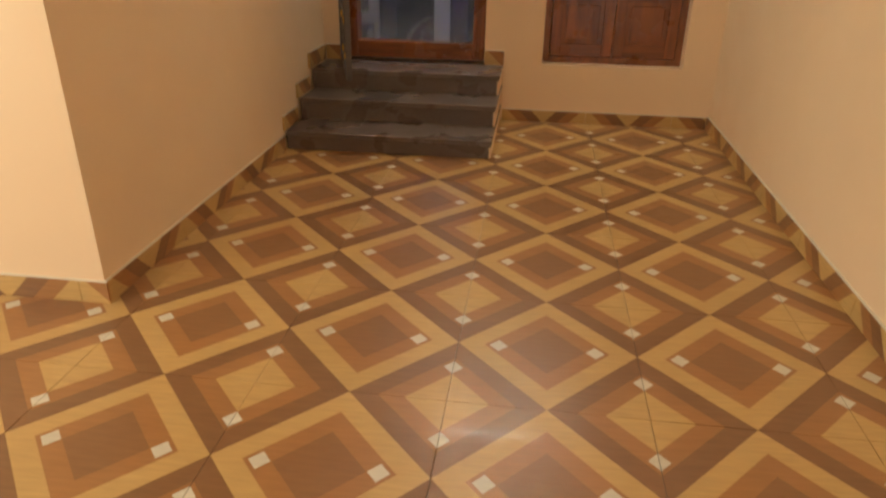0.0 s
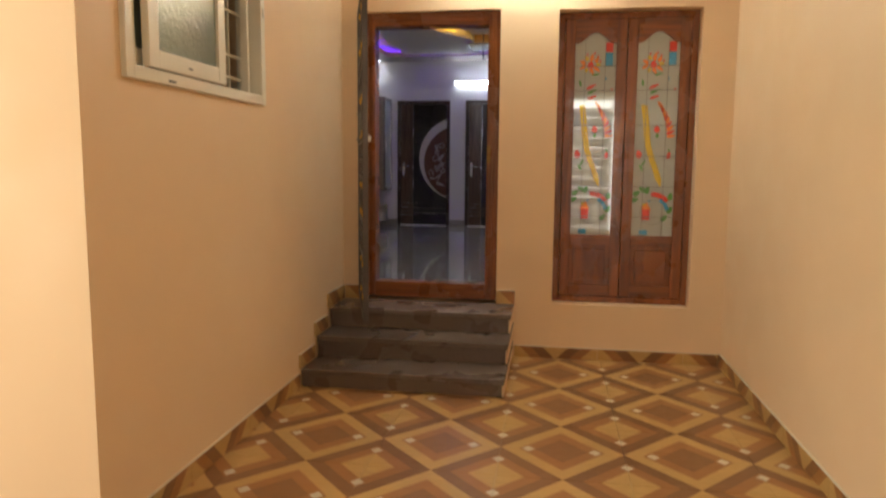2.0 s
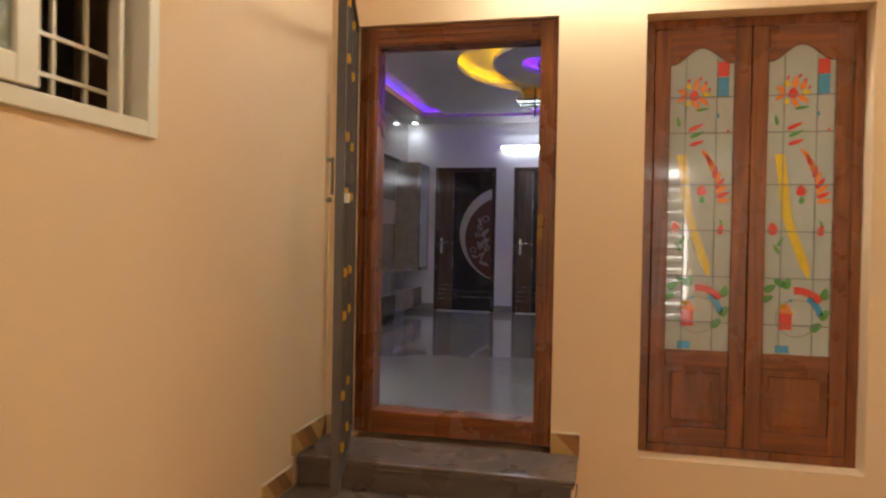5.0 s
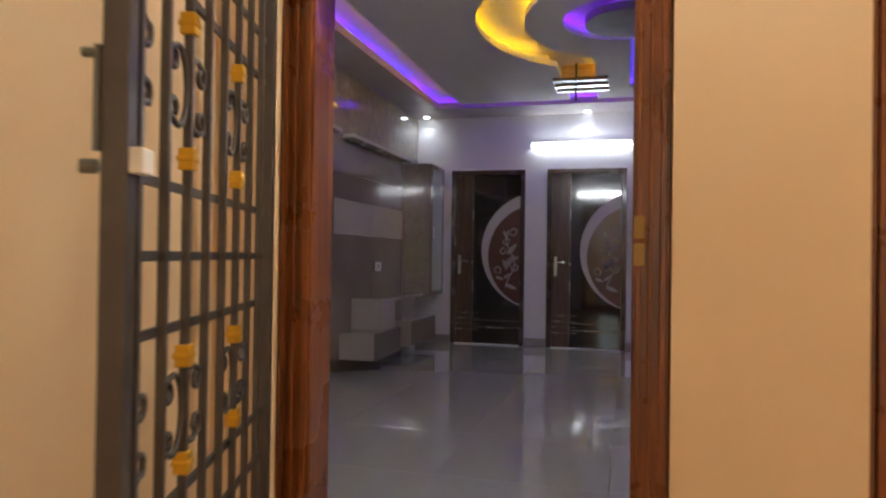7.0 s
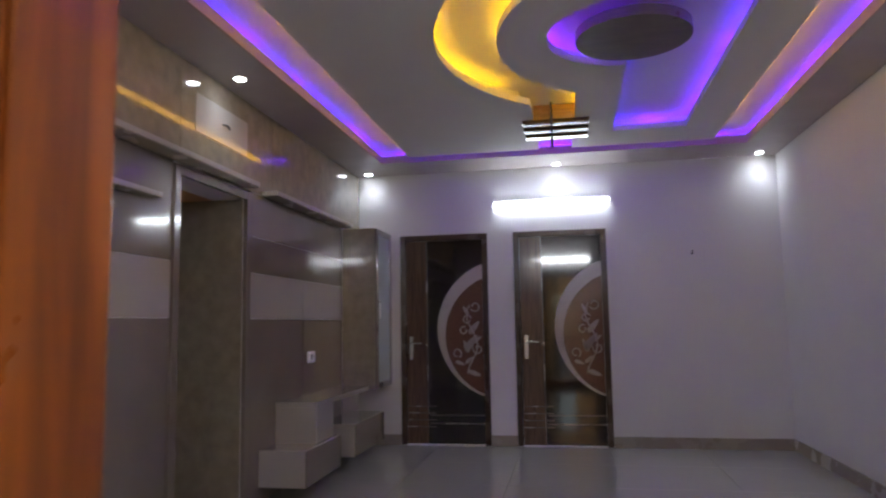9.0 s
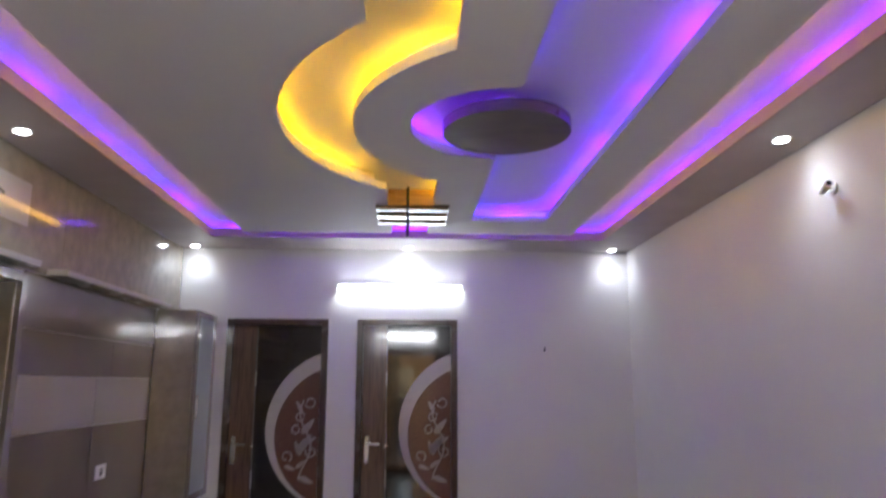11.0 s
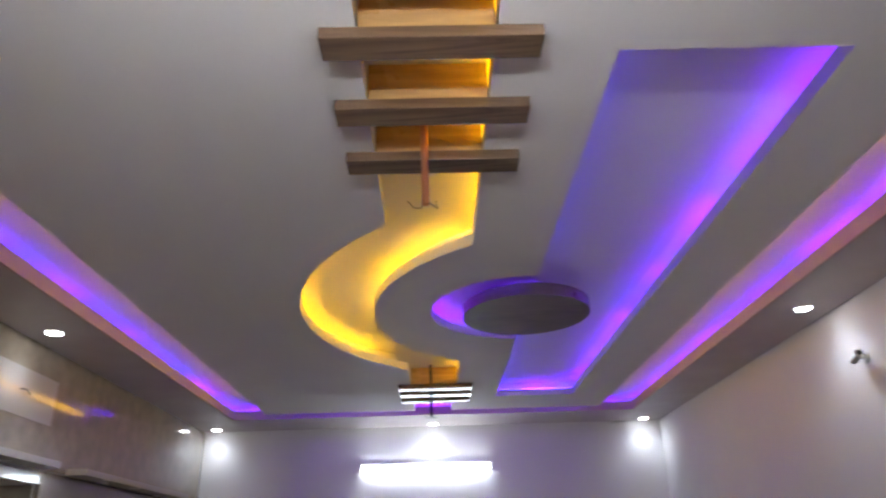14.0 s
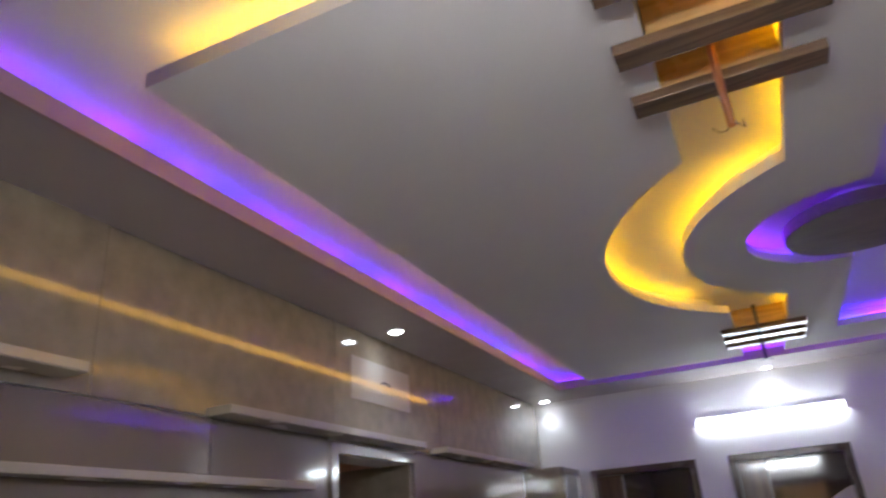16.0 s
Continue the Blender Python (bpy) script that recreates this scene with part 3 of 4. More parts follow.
# ---- inner doors ----
def inner_door(x0, x1):
    w, h = x1 - x0, DT - RF
    o = thing("inner_door", (x0, RY1, RF), "closed black gloss door with pale crescent and vine inlay", "door", "inner doors", S)
    f = 0.055
    boxes("frame", [(0.002, f, -0.018, 0.10, 0.004, h - 0.002), (w - f, w - 0.002, -0.018, 0.10, 0.004, h - 0.002), (f, w - f, -0.018, 0.10, h - f, h - 0.002)], M_DOORFRAME, 0.004, o)
    lx0, lx1 = f + 0.003, w - f - 0.003
    s = lx0 + (lx1 - lx0) * 0.27
    boxes("leaf", [(s + 0.002, lx1, 0.012, 0.045, 0.01, h - f - 0.003)], M_DOORBLACK, 0.002, o)
    boxes("strip", [(lx0, s, 0.010, 0.045, 0.01, h - f - 0.003)], M_DOORBROWN, 0.002, o)
    boxes("bead", [(s - 0.004, s + 0.006, 0.004, 0.012, 0.30, h - f - 0.01)], M_SILVERLINE, 0.001, o)
    boxes("line", [(s + 0.02, lx1, 0.008, 0.013, z, z + 0.010) for z in (0.20, 0.28)] + [(lx0, s + 0.08, 0.006, 0.011, z, z + 0.008) for z in (0.17, 0.235, 0.30, 0.365)], M_SILVERLINE, 0.0, o)
    stand = Matrix.Rotation(radians(90), 4, "X")
    cz = h * 0.54

    def side(r, cx, cy):
        pts = [(cx + r * math.cos(radians(a)), cy + r * math.sin(radians(a))) for a in range(90, 271, 3)]
        pts = [p for p in pts if p[0] < lx1]
        return [(lx1, pts[0][1])] + pts + [(lx1, pts[-1][1])]

    p = flat("crescent", [side(0.675, lx1 + 0.225, cz)], -0.012, -0.005, M_DOORPALE, o)
    p.matrix_basis = stand
    p = flat("inlay_disc", [side(0.602, lx1 + 0.23, cz - 0.062)], -0.005, -0.001, M_DOORDISC, o)
    p.matrix_basis = stand
    # tendrils, stem and petals
    lines = [[(lx1 - 0.11 - 0.05 * math.sin(k * 0.52 + 0.4), -0.003, cz + 0.24 - 0.66 * k / 14) for k in range(15)]]
    for dx, dz, r, a0 in ((-0.075, 0.22, 0.048, 200), (-0.155, 0.096, 0.044, 20), (-0.19, -0.008, 0.04, 60), (-0.26, -0.228, 0.046, -60), (-0.058, -0.19, 0.046, 160)):
        lines.append([(lx1 + dx + r * (1 - 0.03 * j) * math.cos(radians(a0 + 26 * j)), -0.003, cz + dz + r * (1 - 0.03 * j) * math.sin(radians(a0 + 26 * j))) for j in range(14)])
    sweep("vine", lines, 0.0065, M_VINE, o)
    for dx, dz, ln, a in ((-0.17, 0.187, 0.10, 120), (-0.09, 0.02, 0.16, 50), (-0.117, -0.124, 0.19, 52), (-0.17, -0.16, 0.13, 112), (-0.07, -0.10, 0.12, 32), (-0.09, -0.42, 0.13, -20), (-0.23, -0.32, 0.10, -20), (-0.14, -0.29, 0.10, 40)):
        ca, sa = math.cos(radians(a)), math.sin(radians(a))
        pts = []
        for j in range(14):
            t = j / 14 * 2 * math.pi
            ex, ez = ln / 2 * math.cos(t), ln * 0.17 * math.sin(t) * (1 - 0.4 * math.cos(t))
            pts.append((lx1 + dx + ex * ca - ez * sa, cz + dz + ex * sa + ez * ca))
        p = flat("leaf_inlay", [pts], -0.001, 0.003, M_VINE, o)
        p.matrix_basis = stand
    # lever on a plate
    hx = lx0 + 0.045
    boxes("plate", [(hx - 0.018, hx + 0.018, 0.000, 0.010, h * 0.40, h * 0.51)], M_STEEL, 0.003, o)
    rods("handle", [((hx, 0.004, h * 0.48), (hx, -0.045, h * 0.48), 0.008), ((hx, -0.045, h * 0.48), (hx + 0.115, -0.048, h * 0.478), 0.009)], M_STEEL, o)
    rods("lock", [((s + 0.0, 0.01, h * 0.47), (s + 0.0, -0.006, h * 0.47), 0.013)], M_STEEL, o)
    return o


inner_door(*D1)
inner_door(*D2)
tagged(boxes("threshold", [(D1[0] + 0.06, D1[1] - 0.06, RY1 - 0.03, RY1 + 0.05, RF + 0.001, RF + 0.012)], M_WHITE, 0.002), "pale stone threshold strip under a door", "threshold", "door thresholds", S)
tagged(boxes("threshold", [(D2[0] + 0.06, D2[1] - 0.06, RY1 - 0.03, RY1 + 0.05, RF + 0.001, RF + 0.012)], M_WHITE, 0.002), "pale stone threshold strip under a door", "threshold", "door thresholds", S)

# skirting
tagged(boxes("baseboard_north", [(RX0 + 0.01, D1[0] - 0.002, RY1 - 0.012, RY1, RF, RF + 0.10), (D1[1] + 0.002, D2[0] - 0.002, RY1 - 0.012, RY1, RF, RF + 0.10), (D2[1] + 0.002, RX1 - 0.012, RY1 - 0.012, RY1, RF, RF + 0.10)], M_SKIRT, 0.002),
       "greige tile skirting along the end wall", "skirting", kind=S)
tagged(boxes("baseboard_east", [(RX1 - 0.012, RX1, PWI + 0.02, RY1, RF, RF + 0.10)], M_SKIRT, 0.002), "greige tile skirting along the side wall", "skirting", kind=S)

# ---- laminate wall and TV unit ----
X = RX0
clad = thing("wall_cladding", (X, 8.5, RF), "glossy grey and greige laminate cladding on the wall", "wall cladding", kind=S)


def clad_panel(name, y0, y1, z0, z1, material, t=0.014):
    return boxes(name, [(0.001, t, y0 - 8.5, y1 - 8.5, z0 - RF, z1 - RF)], material, 0.0015, clad)


for y0, y1 in ((PWI + 0.02, 8.0), (8.003, 9.40), (9.403, 10.60), (10.603, 11.60), (11.603, RY1 - 0.002)):
    clad_panel("panel", y0, y1, 2.405, ZS - 0.002, M_LAM_G)
for y0, y1 in ((PWI + 0.02, 7.72), (7.723, 8.55), (8.553, OP[0] - 0.06)):
    clad_panel("panel", y0, y1, RF + 0.002, 1.55, M_LAM_D)
    clad_panel("panel", y0, y1, 1.553, 1.855, M_LAM_L)
    clad_panel("panel", y0, y1, 1.858, 2.40, M_LAM_D)
boxes("pale_plate", [(0.0145, 0.017, 9.55 - 8.5, 10.20 - 8.5, 2.62 - RF, 2.85 - RF)], M_LAM_L, 0.0, clad)
sweep("cable_end", [[(0.02, 1.36, 2.405), (0.03, 1.38, 2.41), (0.03, 1.42, 2.405), (0.02, 1.45, 2.40)]], 0.004, M_DARKP, clad)
for y0, y1 in ((10.25, 11.20), (11.203, 12.16)):
    clad_panel("panel", y0, y1, RF + 0.002, 1.55, M_LAM_D)
    clad_panel("panel", y0, y1, 1.553, 1.855, M_LAM_L)
clad_panel("panel", 10.25, 11.40, 1.858, 2.10, M_LAM_D)
clad_panel("panel", 11.403, 12.16, 1.858, 2.10, M_LAM_D)
clad_panel("panel", 10.25, 12.16, 2.103, 2.40, M_LAM_D)
tagged(boxes("door_trim_west", [(X + 0.001, X + 0.03, OP[0] - 0.058, OP[0], RF, OP[2] + 0.055), (X + 0.001, X + 0.03, OP[1], OP[1] + 0.058, RF, OP[2] + 0.055), (X + 0.001, X + 0.03, OP[0], OP[1], OP[2], OP[2] + 0.055)], M_LAM_D, 0.003),
       "dark laminate trim round the passage opening", "door trim", kind=S)
tagged(boxes("door_lining_west", [(X - 0.199, X, OP[0] + 0.001, OP[0] + 0.016, RF, OP[2]), (X - 0.199, X, OP[1] - 0.016, OP[1] - 0.001, RF, OP[2])], M_LAM_G, 0.002), "greige laminate lining of the passage opening", "door lining", kind=S)


def wall_shelf(y0, y1, z, d=0.13, t=0.035):
    o = thing("wall_shelf", (X, y0, z), "narrow cream laminate wall shelf", "shelf", "narrow wall shelves")
    boxes("board", [(0.015, d, 0, y1 - y0, 0, t)], M_SHELF, 0.004, o)
    boxes("edge", [(d, d + 0.003, 0.004, y1 - y0 - 0.004, 0.003, t - 0.003)], M_LAM_L, 0.0, o)
    return o


wall_shelf(8.52, 10.16, 2.40)
wall_shelf(10.44, 12.14, 2.40)
wall_shelf(PWI + 0.03, 7.90, 2.44)
wall_shelf(7.60, 9.13, 2.15, 0.09, 0.03)

o = thing("tv_unit", (X + 0.015, 10.43, 0.44), "floating grey laminate TV unit with stepped boxes", "TV unit")
boxes("box", [(0, 0.325, 0, 0.71, 0, 0.24)], M_LAM_L, 0.004, o)
boxes("drawer_front", [(0.325, 0.335, 0.006, 0.704, 0.006, 0.234)], M_LAM_D, 0.002, o)
boxes("box", [(0, 0.325, 1.07, 1.95, 0, 0.26)], M_LAM_L, 0.004, o)
boxes("drawer_front", [(0.325, 0.335, 1.076, 1.944, 0.006, 0.254)], M_LAM_D, 0.002, o)
boxes("bridge", [(0, 0.305, 0.264, 1.55, 0.49, 0.525), (0, 0.305, 0.264, 0.62, 0.241, 0.49), (0, 0.02, 0.62, 1.55, 0.262, 0.49)], M_LAM_L, 0.003, o)
boxes("niche_back", [(0.02, 0.03, 0.62, 1.55, 0.262, 0.488)], M_LAM_D, 0.0, o)

o = thing("wall_cabinet", (X + 0.015, 12.165, 0.915), "tall greige laminate wall cabinet with a glass door", "wall cabinet")
boxes("body", [(0, 0.31, 0, 0.02, 0, 1.48), (0, 0.31, 0.515, 0.535, 0, 1.48), (0, 0.31, 0.02, 0.515, 0, 0.02), (0, 0.31, 0.02, 0.515, 1.46, 1.48), (0, 0.012, 0.02, 0.515, 0.02, 1.46)], M_LAM_G, 0.002, o)
for z in (0.36, 0.72, 1.08):
    boxes("shelf", [(0.014, 0.29, 0.022, 0.513, z, z + 0.012)], M_FROST, 0.0, o)
d = boxes("door", [(0.312, 0.332, 0.003, 0.055, 0.004, 1.476), (0.312, 0.332, 0.48, 0.532, 0.004, 1.476), (0.312, 0.332, 0.055, 0.48, 0.004, 0.056), (0.312, 0.332, 0.055, 0.48, 1.424, 1.476)], M_LAM_D, 0.002, o)
boxes("pane", [(0.320, 0.325, 0.055, 0.48, 0.056, 1.424)], M_FROST, 0.0, o)
rods("handle", [((0.332, 0.03, 0.64), (0.352, 0.03, 0.64), 0.005), ((0.332, 0.03, 0.80), (0.352, 0.03, 0.80), 0.005), ((0.352, 0.03, 0.63), (0.352, 0.03, 0.81), 0.006)], M_STEEL, o)

o = thing("wall_socket", (X + 0.015, 11.37, 1.25), "white switch plate with a dark socket", "socket")
boxes("plate", [(0, 0.008, -0.075, 0.075, -0.045, 0.045)], M_PLASTIC, 0.003, o)
boxes("socket", [(0.008, 0.011, -0.014, 0.014, -0.025, 0.025)], M_DARKP, 0.001, o)
for e in (-0.055, 0.03):
    boxes("switch", [(0.008, 0.012, e, e + 0.025, -0.025, 0.025)], M_PLASTIC, 0.001, o)

# ---- main doorway ----
o = thing("door_1", (0, PW + 0.03, RF), "varnished teak door frame with a raised sill", "door frame", kind=S)
fw, fy0, fy1 = 0.088, 0.0, 0.13


def moulded(name, x0, x1, z0, z1, vertical, material):
    """A frame member with two raised beads on its outer face."""
    rows = [(x0, x1, fy0, fy1, z0, z1)]
    if vertical:
        w = x1 - x0
        rows += [(x0 + w * a, x0 + w * b, fy0 - 0.008, fy0 + 0.002, z0 + 0.002, z1 - 0.002) for a, b in ((0.08, 0.24), (0.42, 0.52), (0.72, 0.92))]
    else:
        h = z1 - z0
        rows += [(x0 + 0.002, x1 - 0.002, fy0 - 0.008, fy0 + 0.002, z0 + h * a, z0 + h * b) for a, b in ((0.08, 0.24), (0.42, 0.52), (0.72, 0.92))]
    return boxes(name, rows, material, 0.003, o)


H = DZ1 - RF
moulded("jamb", DX0 + 0.002, DX0 + 0.098, 0.002, H - 0.002, True, M_TEAK)
moulded("jamb", DX1 - fw, DX1 - 0.002, 0.002, H - 0.002, True, M_TEAK)
moulded("head", DX0 + 0.098, DX1 - fw, H - 0.10, H - 0.002, False, M_TEAK_H)
boxes("sill", [(DX0 + 0.098, DX1 - fw, fy0, fy1, 0.002, 0.115)], M_TEAK_H, 0.005, o)
boxes("latch_plate", [(DX1 - 0.087, DX1 - 0.060, -0.013, -0.0085, 1.35 - RF, 1.405 - RF), (DX1 - 0.087, DX1 - 0.060, -0.013, -0.0085, 1.415 - RF, 1.47 - RF)], M_BRASS, 0.002, o)

# door leaf, opened into the room
leaf = thing("door_leaf", (0.050, PW + 0.195, RF + 0.12), "open varnished teak panel door", "door", rz=72.0)
LWD, LH = 0.955, DZ1 - 0.105 - RF - 0.12
st = 0.115
boxes("stile", [(0, st, -0.02, 0.02, 0, LH)], M_LEAF_W, 0.004, leaf)
boxes("stile", [(LWD - st, LWD, -0.02, 0.02, 0, LH)], M_LEAF_W, 0.004, leaf)
rails = [(0, 0.20), (0.72, 0.86), (1.56, 1.64), (LH - 0.10, LH)]
for a, b in rails:
    boxes("rail", [(st, LWD - st, -0.02, 0.02, a, b)], M_LEAF_W, 0.004, leaf)
# narrow, wide and narrow raised panels below, one long panel at the top
cols = [(st, st + 0.115), (st + 0.19, LWD - st - 0.19), (LWD - st - 0.115, LWD - st)]
for (a0, a1), (b0, b1) in zip(rails[:-2], rails[1:-1]):
    for m0 in (st + 0.115, LWD - st - 0.19):
        boxes("muntin", [(m0, m0 + 0.075, -0.02, 0.02, a1, b0)], M_LEAF_W, 0.003, leaf)
    for c0, c1 in cols:
        boxes("panel", [(c0 - 0.004, c1 + 0.004, -0.006, 0.006, a1 - 0.004, b0 + 0.004), (c0 + 0.025, c1 - 0.025, -0.017, 0.017, a1 + 0.03, b0 - 0.03)], M_LEAF_W, 0.006, leaf)
z0, z1 = rails[2][1], rails[3][0]
boxes("panel", [(st - 0.004, LWD - st + 0.004, -0.006, 0.006, z0 - 0.004, z1 + 0.004)], M_LEAF_W, 0.002, leaf)
for e, g in ((0.022, 0.034), (0.036, 0.027)):
    boxes("moulding", [(st - 0.02, LWD - st + 0.02, -g, g, z1 - e, z1 - e + 0.03), (st - 0.02, LWD - st + 0.02, -g, g, z0 + e - 0.03, z0 + e),
                       (st - 0.02, st + 0.010, -g, g, z0 + e, z1 - e), (LWD - st - 0.010, LWD - st + 0.02, -g, g, z0 + e, z1 - e)], M_LEAF_W, 0.008, leaf)
rods("handle", [((LWD - 0.06, 0.02, 1.0), (LWD - 0.06, 0.06, 1.0), 0.008), ((LWD - 0.06, 0.06, 0.93), (LWD - 0.06, 0.06, 1.12), 0.009)], M_GOLD, leaf)

# ---- iron gate, opened onto the porch ----
gate = thing("iron_gate", (-0.908, PW - 0.03, 0.36), "open grey wrought-iron gate with scrolls and gold collars", "gate", rz=-72.6)
GW, GH = 0.94, 2.05
boxes("frame", [(0, 0.034, -0.017, 0.017, 0, GH), (GW - 0.034, GW, -0.017, 0.017, 0, GH), (0.034, GW - 0.034, -0.017, 0.017, 0, 0.034), (0.034, GW - 0.034, -0.017, 0.017, GH - 0.034, GH)], M_IRON, 0.003, gate)
xs = [0.108 * (k + 1) for k in range(8)]
for x in xs:
    boxes("bar", [(x - 0.007, x + 0.007, -0.007, 0.007, 0.03, GH - 0.03)], M_IRON, 0.001, gate)
for z in (0.37, 0.485, 0.60, 0.885, 1.002, 1.115, 1.45, 1.56, 1.67):
    boxes("cross_bar", [(0.03, GW - 0.03, -0.012, -0.004, z - 0.008, z + 0.008)], M_IRON, 0.001, gate)


def scroll(cx, cz, side, rx=0.043, rz=0.066):
    """A C scroll whose belly touches its bar and whose ends curl inwards."""
    mx = cx + side * (rx + 0.006)
    belly = [(mx + side * rx * math.cos(radians(a)), cz + rz * math.sin(radians(a))) for a in range(60, 301, 12)]
    top = []
    for k in range(12):
        a, r = radians(75 - 27 * (k + 1)), 0.022 - 0.0011 * k
        top.append((mx + side * (0.020 + r * math.cos(a)), cz + rz - 0.025 + r * math.sin(a)))
    low = [(x, 2 * cz - z) for x, z in top]
    return [(x, -0.002, z) for x, z in list(reversed(top)) + belly + low]


for z0, z1 in ((0.05, 0.37), (0.60, 0.885), (1.115, 1.45), (1.67, 2.01)):
    zc = (z0 + z1) / 2
    for x in (xs[2], xs[5]):
        sweep("scroll", [scroll(x, zc, 1), scroll(x, zc, -1)], 0.0052, M_IRON, gate)
        for z in (z0 + 0.052, z1 - 0.052):
            boxes("collar", [(x - 0.013, x + 0.013, -0.013, 0.013, z - 0.019, z + 0.019), (x - 0.0155, x + 0.0155, -0.0155, 0.0155, z - 0.005, z + 0.005)], M_GOLD, 0.003, gate)
    sweep("scroll", [scroll(GW - 0.034, zc, -1)], 0.0052, M_IRON, gate)
boxes("latch", [(GW - 0.045, GW - 0.004, 0.017, 0.036, 1.11, 1.145)], M_PLASTIC, 0.003, gate)
rods("bolt", [((GW - 0.02, -0.03, 1.14), (GW - 0.02, -0.03, 1.28), 0.006), ((GW - 0.02, -0.03, 1.27), (GW - 0.02, -0.05, 1.27), 0.007), ((GW - 0.02, -0.03, 1.12), (GW - 0.02, -0.05, 1.12), 0.010)], M_LEAD, gate)

# ---- steps ----
SX0, SX1 = PX0 + 0.014, 0.245
SY = 5.45
steps = thing("steps", (0, SY, 0), "three dark polished granite entrance steps", "steps", kind=S)
levels = [(SY, 0.047), (5.76, 0.184), (6.05, RF - 0.018)]
for k, (y, z) in enumerate(levels):
    y1, low = PW - 0.002, levels[k - 1][1] if k else FZ
    boxes("riser", [(SX0, SX1 - 0.02, y + 0.025 - SY, y1 - SY, low, z - 0.022)], M_GRANITE, 0.001, steps)
    boxes("tread", [(SX0, SX1, y - SY, y1 - SY, z - 0.020, z)], M_GRANITE, 0.006, steps)
    boxes("nosing", [(SX0, SX1 - 0.004, y + 0.004 - SY, y + 0.06 - SY, z - 0.038, z - 0.021)], M_GRANITE, 0.006, steps)
tagged(boxes("step_cheek", [(SX1 - 0.018, SX1 - 0.006, y + 0.03, PW - 0.002, low + 0.002, z - 0.023) for (y, z), low in zip(levels, (FZ, 0.047, 0.184))], M_PEACH, 0.002), "peach plaster side of the steps", "step side", kind=S)

# printed tile skirting in the porch
sk = thing("baseboard_porch", (0, 5.0, 0), "strips of parquet-print tile as skirting round the porch", "skirting", kind=S)
SKL, SKW = 0.6, 0.6
M_PSK = porch_tile_material(SKL, SKW, "parquet_print_skirting")


def skirting_run(a, b, z0, z1, nx, ny):
    """Strips cut from the floor's tiles along the foot of a wall that faces (nx, ny), under a bead of cement."""
    a, b = Vector((*a, 0)), Vector((*b, 0))
    total, d = (b - a).length, (b - a).normalized()
    out = Vector((nx, ny, 0))
    turn = Matrix((d, Vector((0, 0, 1)), out)).transposed().to_4x4()
    h, at = z1 - z0, 0.0
    while at < total - 0.004:
        ln = min(SKL, total - at)
        bm = bmesh.new()
        # the strip lies at the lower edge of the print
        add_box(bm, -SKL / 2 + 0.001, -SKL / 2 + ln - 0.001, -SKW / 2 + 0.01, -SKW / 2 + 0.01 + h, 0.0, 0.011, 0.001)
        mid = a + d * (at + SKL / 2) + Vector((0, -5.0, z0 + SKW / 2 - 0.01))
        finish("skirting_tile", bm, M_PSK, sk).matrix_basis = Matrix.Translation(mid) @ turn
        at += ln
    bm = bmesh.new()
    add_box(bm, 0.0, total, 0.0, 0.006, 0.0, 0.009, 0.001)
    finish("cement_bead", bm, M_CEMENT, sk).matrix_basis = Matrix.Translation(a + Vector((0, -5.0, z1 + 0.0005))) @ turn


SKT = FZ + 0.086
skirting_run((PX0, PCOL), (PX0, SY - 0.004), FZ, SKT, 1, 0)
skirting_run((PX0, SY), (PX0, 5.735), 0.049, 0.135, 1, 0)
skirting_run((PX0, 5.737), (PX0, 6.02), 0.186, 0.275, 1, 0)
skirting_run((PX0, 6.022), (PX0, PW - 0.014), RF - 0.016, RF + 0.085, 1, 0)
skirting_run((PX0 + 0.013, PW), (DX0 - 0.002, PW), RF - 0.016, RF + 0.085, 0, -1)
skirting_run((DX1 + 0.002, PW), (SX1 + 0.004, PW), RF - 0.016, RF + 0.08, 0, -1)
skirting_run((SX1 + 0.008, PW), (PX1 - 0.013, PW), FZ, SKT - 0.006, 0, -1)
skirting_run((PX1, -1.58), (PX1, PW - 0.001), FZ, SKT, -1, 0)
skirting_run((-3.55, PCOL), (PX0 + 0.012, PCOL), FZ, SKT, 0, -1)

# ---- porch side window ----
o = thing("window_1", (PX0, LW[0], LW[2]), "cream sliding window with ribbed glass and white bars", "window", kind=S)
wy, wz = LW[1] - LW[0], LW[3] - LW[2]
f = 0.05
boxes("frame", [(-0.12, 0.022, 0.001, f, 0.001, wz - 0.001), (-0.12, 0.022, wy - f, wy - 0.001, 0.001, wz - 0.001), (-0.12, 0.022, f, wy - f, 0.001, f), (-0.12, 0.022, f, wy - f, wz - f, wz - 0.001),
                 (-0.06, -0.02, wy - 0.13, wy - 0.11, f, wz - f)], M_UPVC, 0.004, o)


def sash(y0, y1, x):
    boxes("sash", [(x, x + 0.032, y0, y0 + 0.07, f + 0.005, wz - f), (x, x + 0.032, y1 - 0.07, y1, f + 0.005, wz - f), (x, x + 0.032, y0 + 0.07, y1 - 0.07, f + 0.005, f + 0.075), (x, x + 0.032, y0 + 0.07, y1 - 0.07, wz - f - 0.07, wz - f)], M_UPVC, 0.004, o)
    boxes("pane", [(x + 0.012, x + 0.018, y0 + 0.068, y1 - 0.068, f + 0.073, wz - f - 0.068)], M_SASHGLASS, 0.0, o)


